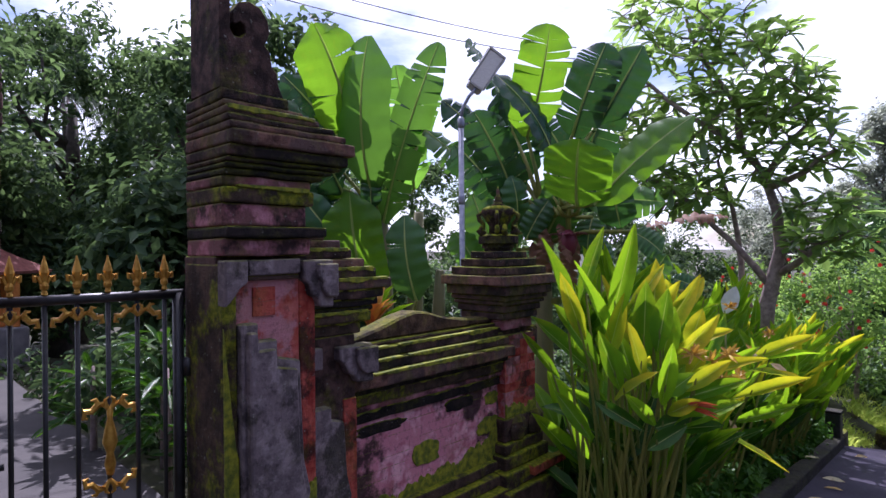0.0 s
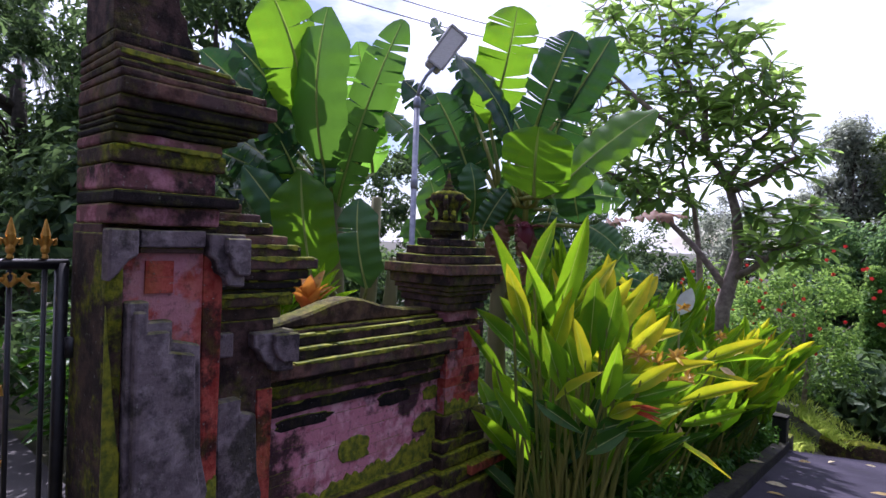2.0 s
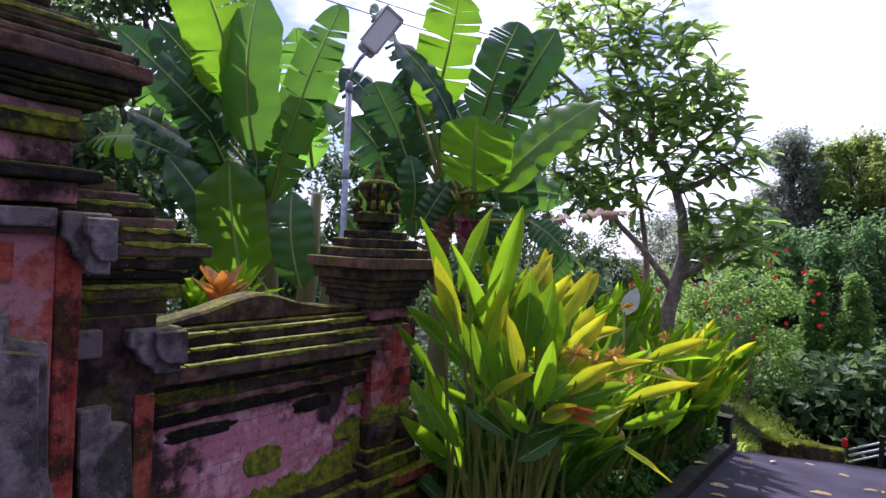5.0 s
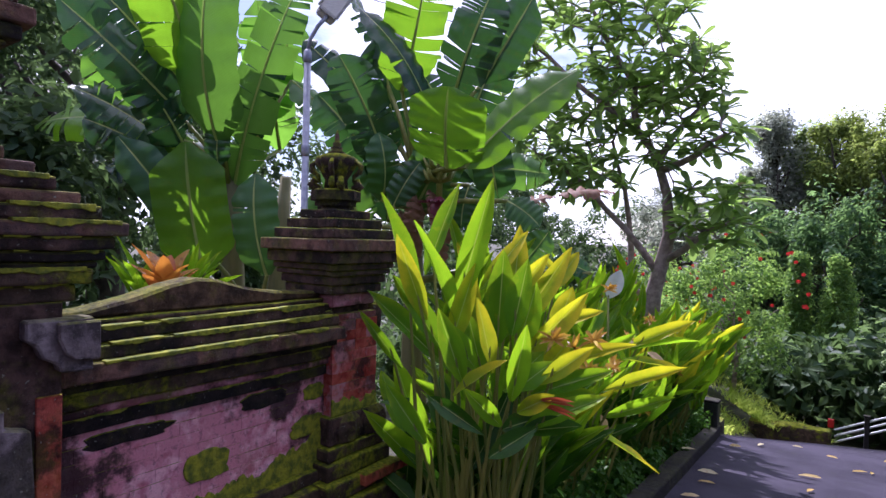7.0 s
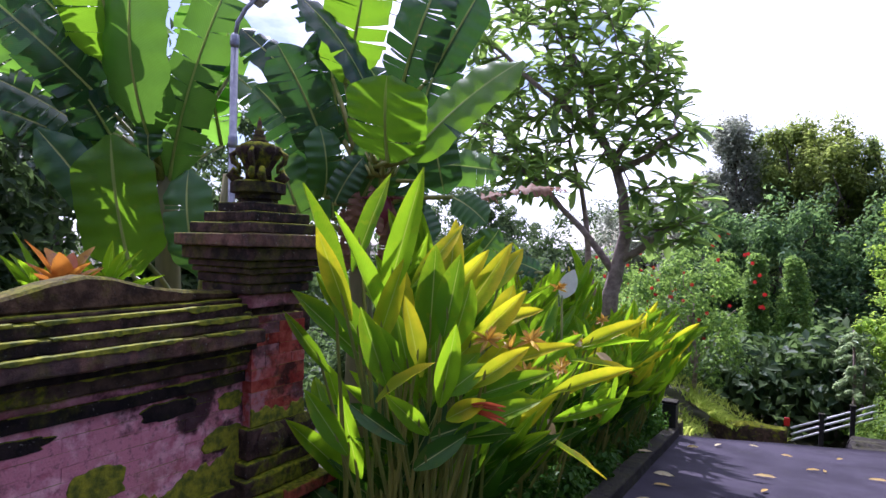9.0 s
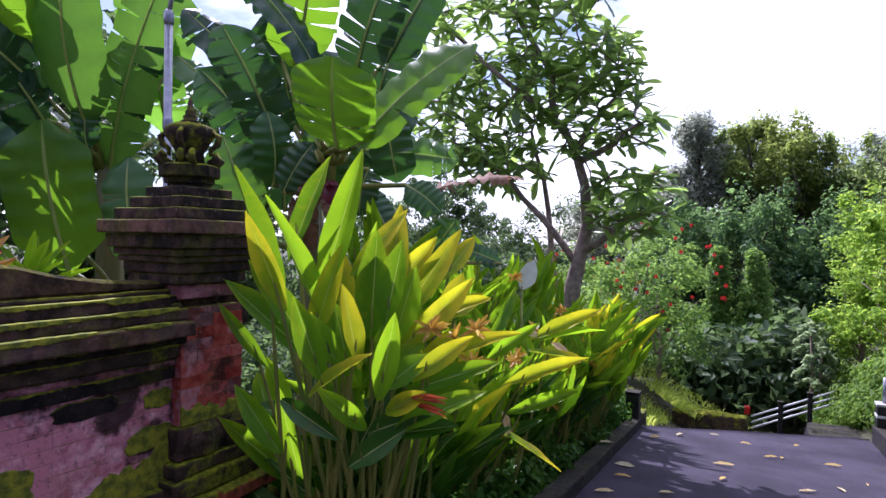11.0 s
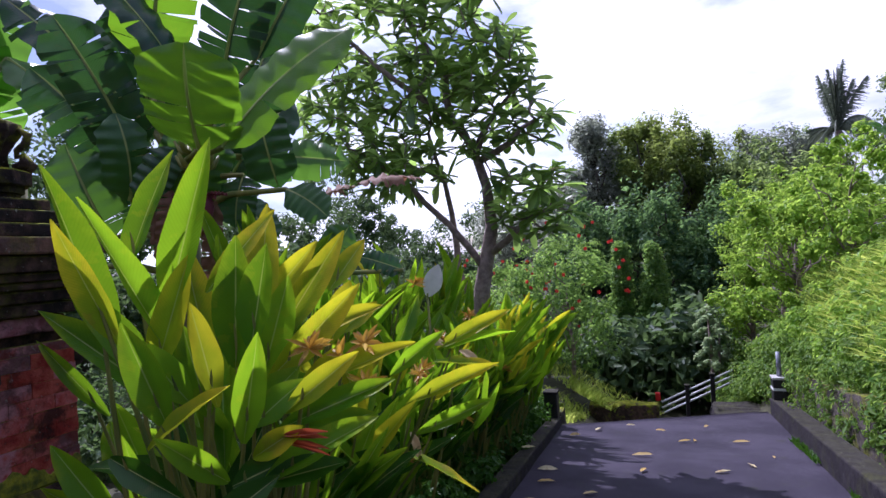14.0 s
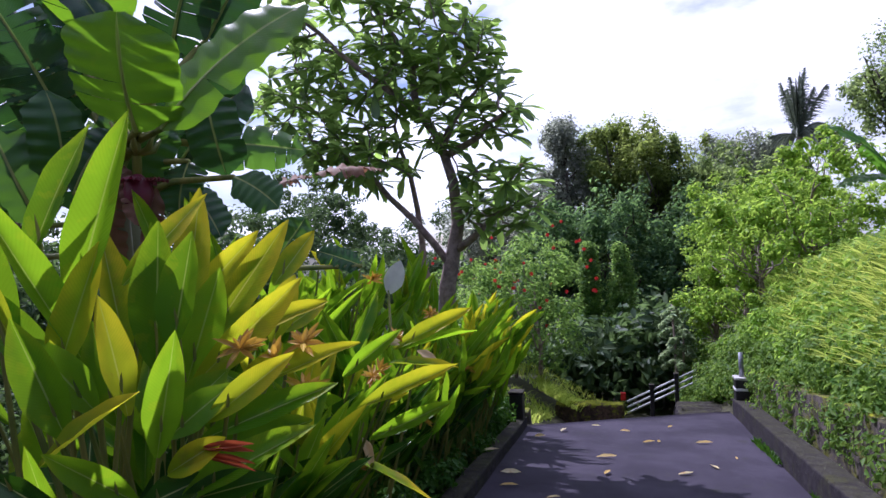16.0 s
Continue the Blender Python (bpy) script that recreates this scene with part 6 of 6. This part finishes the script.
def grass_field(name, boxes, count, L, mat, label, droop=0.7, lean=(-0.5, -0.3)):
    v, f = [], []
    for _ in range(count):
        x0, x1, y0, y1, dz = rng.choice(boxes)
        x, y = rng.uniform(x0, x1), rng.uniform(y0, y1)
        b = Vector((x, y, slope(x, y) + dz))
        a, l = rng.uniform(0, 6.28), L * rng.uniform(0.5, 1.2)
        spreads = rng.uniform(0.1, 0.65)
        d = Vector((math.cos(a) * spreads + lean[0], math.sin(a) * spreads + lean[1], 1)).normalized()
        s = d.cross(Vector((math.sin(a), math.cos(a), 0.2))).normalized() * (0.006 + 0.006 * rng.random()) * (1 + L)
        i = len(v)
        for k in range(5):
            q = k / 4
            p = b + d * l * q + Vector((d.x * 0.6, d.y * 0.6, -0.9)) * l * droop * q * q
            w = s * (1 - q * 0.95)
            v += [p - w, p + w]
        f += [(i + 2 * k, i + 2 * k + 1, i + 2 * k + 3, i + 2 * k + 2) for k in range(4)]
    return tagged(shape(name, v, f, mat), label, "grass", kind="stuff")


grass_field("long_grass", [(2.1, 3.4, 6.5, 11.5, 0.0), (2.2, 4.5, 8, 13, 0.1), (2.0, 2.8, 5.5, 9, 0.0)], 26000, 0.66, GRASS, "long bright grass hanging over the bank", 0.42, (-0.15, -0.12))
grass_field("verge_grass", [(-2.2, -1.72, 3.4, 9.8, 0.0)] * 4 + [ (1.58, 1.8, 4, 12, 0.0), (1.18, 1.24, 6, 7.2, 0.02), (1.19, 1.27, 8.4, 9.6, 0.02)], 1700, 0.11, COVER, "short grass and weeds along the kerb", 0.4, (0, 0))
grass_field("far_verge_grass", [(-3.5, -0.4, 13.9, 16.5, 0.35), (-2.2, -0.5, 14.0, 15.2, 0.3), (-3.0, -1.72, 10.8, 14.0, 0.0), (-1.9, -0.4, 13.5, 14.3, 0.42)], 4600, 0.32, GRASS, "sunny yellow-green weeds beyond the lane's end", 0.5, (0, 0))

# undergrowth beneath the hedge, along the wall and round the gate
pts, nrm = [], []
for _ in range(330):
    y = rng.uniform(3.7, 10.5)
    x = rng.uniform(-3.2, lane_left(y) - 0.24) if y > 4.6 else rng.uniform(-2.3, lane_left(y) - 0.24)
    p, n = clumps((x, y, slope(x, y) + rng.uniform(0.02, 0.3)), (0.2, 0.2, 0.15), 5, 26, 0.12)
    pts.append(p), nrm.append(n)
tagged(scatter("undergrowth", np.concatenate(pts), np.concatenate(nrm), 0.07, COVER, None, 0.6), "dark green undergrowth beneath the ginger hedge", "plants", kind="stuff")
pts, nrm = [], []
for _ in range(170):
    x, y = rng.uniform(-9.5, -3.2), rng.uniform(1.5, 11)
    if x > -4.6 and y < 5.5:
        x -= 2.2
    p, n = clumps((x, y, slope(x, y) + rng.uniform(0.1, 0.75)), (0.35, 0.35, 0.3), 6, 36, 0.2)
    pts.append(p), nrm.append(n)
tagged(scatter("garden_shrubs", np.concatenate(pts), np.concatenate(nrm), 0.12, FOREST, None, 0.45), "dark shrubs filling the garden behind the wall", "plants", kind="stuff")


# croton and green plants behind the low wall
def raised(x, y, h, name, label):
    p = thing(name, (x, y, slope(x, y)), label, "plant")
    part("stem", tube(bmesh.new(), [(0, 0, -0.1), (0.02, 0, h * 0.5), (0, 0, h)], [0.03, 0.025, 0.015], 7), BARK, p, "", True)
    return p


for x, y, h, n, L, w, ms, label in ((-3.22, 2.44, 1.47, 13, 0.27, 0.09, CROTONS, "orange and purple croton behind the wall"), (-3.5, 2.45, 1.40, 20, 0.3, 0.05, GREENS, "bright green strappy plant behind the wall"), (-3.75, 2.9, 1.42, 20, 0.34, 0.06, GREENS, "bright green strappy plant behind the wall")):
    p = raised(x, y, h, "croton_plant" if ms is CROTONS else "strap_leaf_plant", label)
    for k in range(n):
        a = k * 2.4
        d = Vector((math.cos(a), math.sin(a), rng.uniform(0.6, 2.2))).normalized()
        b = Vector((0, 0, h - rng.uniform(0, 0.15)))
        piece("leaf", rng.choice(ms), aim(b, b + d * L * rng.uniform(0.7, 1.15), w, Vector((-d.x * 0.5, -d.y * 0.5, 1))), p)

# palms inside the gate
for x, y, h, n in ((-4.5, 1.55, 0.9, 90), (-5.0, 1.7, 1.15, 90), (-5.4, 1.3, 0.8, 60), (-4.2, 1.75, 0.55, 60)):
    p = raised(x, y, h, "lady_palm", "bushy green palm with narrow leaves inside the gate")
    for k in range(n):
        a = k * 2.4
        d = Vector((math.cos(a), math.sin(a), rng.uniform(-0.5, 0.9))).normalized()
        b = Vector((d.x * 0.12, d.y * 0.12, h * rng.uniform(0.35, 1.0)))
        piece("leaf", rng.choice(DEEPS), aim(b, b + d * rng.uniform(0.16, 0.32), 0.05, Vector((-d.x * 0.5, -d.y * 0.5, 1))), p)

# small shrine far inside the garden
t = thing("shrine", (-11.2, 1.2, -0.06), "small shrine with red tiled roof and orange cloth", "shrine")
part("base", block(-0.6, 0.6, -0.6, 0.6, -0.1, 0.5, 0.03), CONCRETE, t)
for x in (-0.45, 0.45):
    for y in (-0.45, 0.45):
        part("column", block(x - 0.05, x + 0.05, y - 0.05, y + 0.05, 0.5, 1.35, 0.01), ORANGE, t, "orange wrapped column")
part("altar", block(-0.35, 0.35, -0.35, 0.35, 0.5, 0.85, 0.03), ORANGE, t, "orange cloth")
part("roof", lathe([(1.0, 1.3), (1.02, 1.34), (0.45, 1.62), (0.08, 1.85), (0.03, 2.0)], 4), TERRACOTTA, t, "red tiled roof")

# railing, stone steps and wall beyond the crest
t = thing("handrail", (0, 0, 0), "pale metal handrail beside stairs going down", "railing")
a, b = Vector((-0.30, 15.3, -2.42)), Vector((1.30, 15.9, -1.76))
for dz in (0.0, -0.13, -0.26):
    bar("rail", a + Vector((0, 0, dz)), b + Vector((0, 0, dz)), 0.022, RAILING, t)
for s in (0.34, 0.68, 0.98):
    p = a.lerp(b, s)
    post = part("post", block(p.x - 0.045, p.x + 0.045, p.y - 0.045, p.y + 0.045, p.z - 1.4, p.z + 0.10, 0.015), KERB, t, "dark stone post")
    part("post_cap", block(p.x - 0.06, p.x + 0.06, p.y - 0.06, p.y + 0.06, p.z + 0.10, p.z + 0.14, 0.015), KERB, post)
bm = block(-1.75, -0.35, 13.55, 13.9, -3.6, -1.98, 0.05, 0.04, 10)
for q in bm.verts:
    q.co.y += 0.35 * (q.co.x + 0.5) ** 2 - 0.2
    q.co.z -= 0.22 * max(-0.9 - q.co.x, 0)
tagged(part("retaining_wall", bm, MOSSY, None), "mossy curved stone wall beyond the lane", "wall", kind="structure")
t = thing("warning_marker", (-0.36, 13.9, -1.99), "small red painted marker on the wall's end", "marker")
part("block", block(-0.05, 0.05, -0.04, 0.04, -0.03, 0.13, 0.015), PETAL, t)
bm = block(0.62, 1.60, 13.0, 14.2, -3.4, -1.98, 0.08, 0.07, 8)
for q in bm.verts:
    q.co.z -= 0.10 * max(q.co.x - 0.9, 0) + 0.5 * max(0.85 - q.co.x, 0)
tagged(part("rock_ledge", bm, KERB, None), "rough dark stone ledge at the lane's end", "ledge", kind="structure")
bm = block(-2.45, -1.72, 10.5, 10.75, -2.3, -1.36, 0.04, 0.04, 6)
tagged(part("stone_edging", bm, ROCK, None), "low rough stone edging at the lane's end", "edging", kind="structure")
bm = block(1.6, 1.8, 5.5, 12.5, -0.3, 0.75, 0.03, 0.05, 24)
for v in bm.verts:
    v.co.z -= 0.14 * v.co.y
tagged(part("bank_wall", bm, ROCK, None), "dark mossy retaining wall under the bank", "wall", kind="structure")

pts, nrm = [], []
for _ in range(110):
    y = rng.uniform(5.5, 12.5)
    p, n = clumps((rng.uniform(1.56, 1.72), y, -0.14 * y + rng.uniform(0.05, 0.95)), (0.05, 0.18, 0.14), 4, 22, 0.07)
    pts.append(p), nrm.append(n + np.array((-1.0, -0.3, 0.2)))
tagged(scatter("wall_creepers", np.concatenate(pts), np.concatenate(nrm), 0.05, BANK, None, 0.5), "small creepers and weeds hanging over the bank wall", "plants", kind="stuff")

# banana at the bank's top
p = thing("bank_banana", (3.6, 11.6, slope(3.6, 11.6)), "young banana plant on top of the bank", "banana plant")
part("pseudostem", tube(bmesh.new(), [(0, 0, -0.2), (0, 0, 0.8), (-0.05, 0, 1.5)], [0.1, 0.09, 0.05], 9), PSEUDO, p, "", True)
for d, w, tr in (((-0.9, -0.3, 0.75), 0.3, 2), ((-0.7, 0.1, -0.1), 0.34, 0), ((0.2, -0.3, 1.0), 0.3, 0), ((0.7, -0.2, 0.5), 0.3, 2), ((-0.3, -0.6, 0.3), 0.3, 0)):
    b = Vector((-0.05, 0, 1.4))
    part("leaf", banana_leaf(b, b + Vector(d), w, tr), BANANA, p, "bright green banana leaf")

# fallen leaves on the road
for x, y, L, a in ((-0.48, 8.24, 0.26, 80), (-0.45, 7.56, 0.16, 20), (0.27, 7.73, 0.2, 60), (0.57, 8.11, 0.16, -30), (-1.35, 7.3, 0.24, 75), (-1.28, 6.85, 0.2, 65), (-0.02, 9.2, 0.2, 60), (0.1, 9.3, 0.14, 10), (0.62, 9.35, 0.24, 80), (-0.3, 9.9, 0.16, 90), (-1.35, 9.2, 0.22, 40), (-1.1, 9.7, 0.2, 20), (-1.62, 7.6, 0.2, 70), (-0.85, 6.6, 0.18, 50), (0.3, 10.4, 0.15, 30), (-0.7, 10.2, 0.15, 80), (0.85, 8.6, 0.1, 0), (-1.3, 6.2, 0.2, 60)):
    z = -0.14 * y + (0.15 if x < lane_left(y) else 0.018)
    t = thing("fallen_leaf", (x, y, z), "curled pale yellow fallen leaf lying on the asphalt", "leaf", "fallen leaves")
    d = Vector((math.sin(radians(a)), math.cos(radians(a)), -0.14 * math.cos(radians(a))))
    piece("blade", rng.choice(FALLENS), aim(-d * L * 0.42, d * L * 0.42, L * rng.uniform(0.2, 0.3), Vector((rng.uniform(-0.3, 0.3), rng.uniform(-0.3, 0.3), 1))), t)

# cables
t = thing("overhead_cable", (0, 0, 0), "thin dark overhead cables strung across the garden", "cable")
for a, b, sag in (((-16, 1.0, 4.2), (-13.5, 5.6, 2.3), 0.1), ((-9, 0.2, 6.2), (-5.2, 8.6, 5.0), 0.3), ((-9, 0.4, 5.9), (-5.2, 8.6, 4.8), 0.3)):
    a, b = Vector(a), Vector(b)
    pts = [a.lerp(b, k / 12) - Vector((0, 0, sag * 4 * (k / 12) * (1 - k / 12))) for k in range(13)]
    part("wire", tube(bmesh.new(), pts, [0.008] * 13, 5), BLACK, t)

# pale dead leaf standing among the gingers
t = thing("pale_dead_leaf", (-2.12, 6.27, slope(-2.12, 6.27)), "large pale papery leaf standing in the hedge", "leaf")
part("stalk", tube(bmesh.new(), [(0, 0, -0.05), (0.02, 0, 0.9), (0, 0, 1.75)], [0.02, 0.016, 0.01], 6), STALK, t, "", True)
piece("blade", WHITES[0], aim((0, 0, 1.72), (0.10, 0.06, 2.0), 0.17, Vector((0.5, -0.8, 0.2))), t, "pale papery blade")
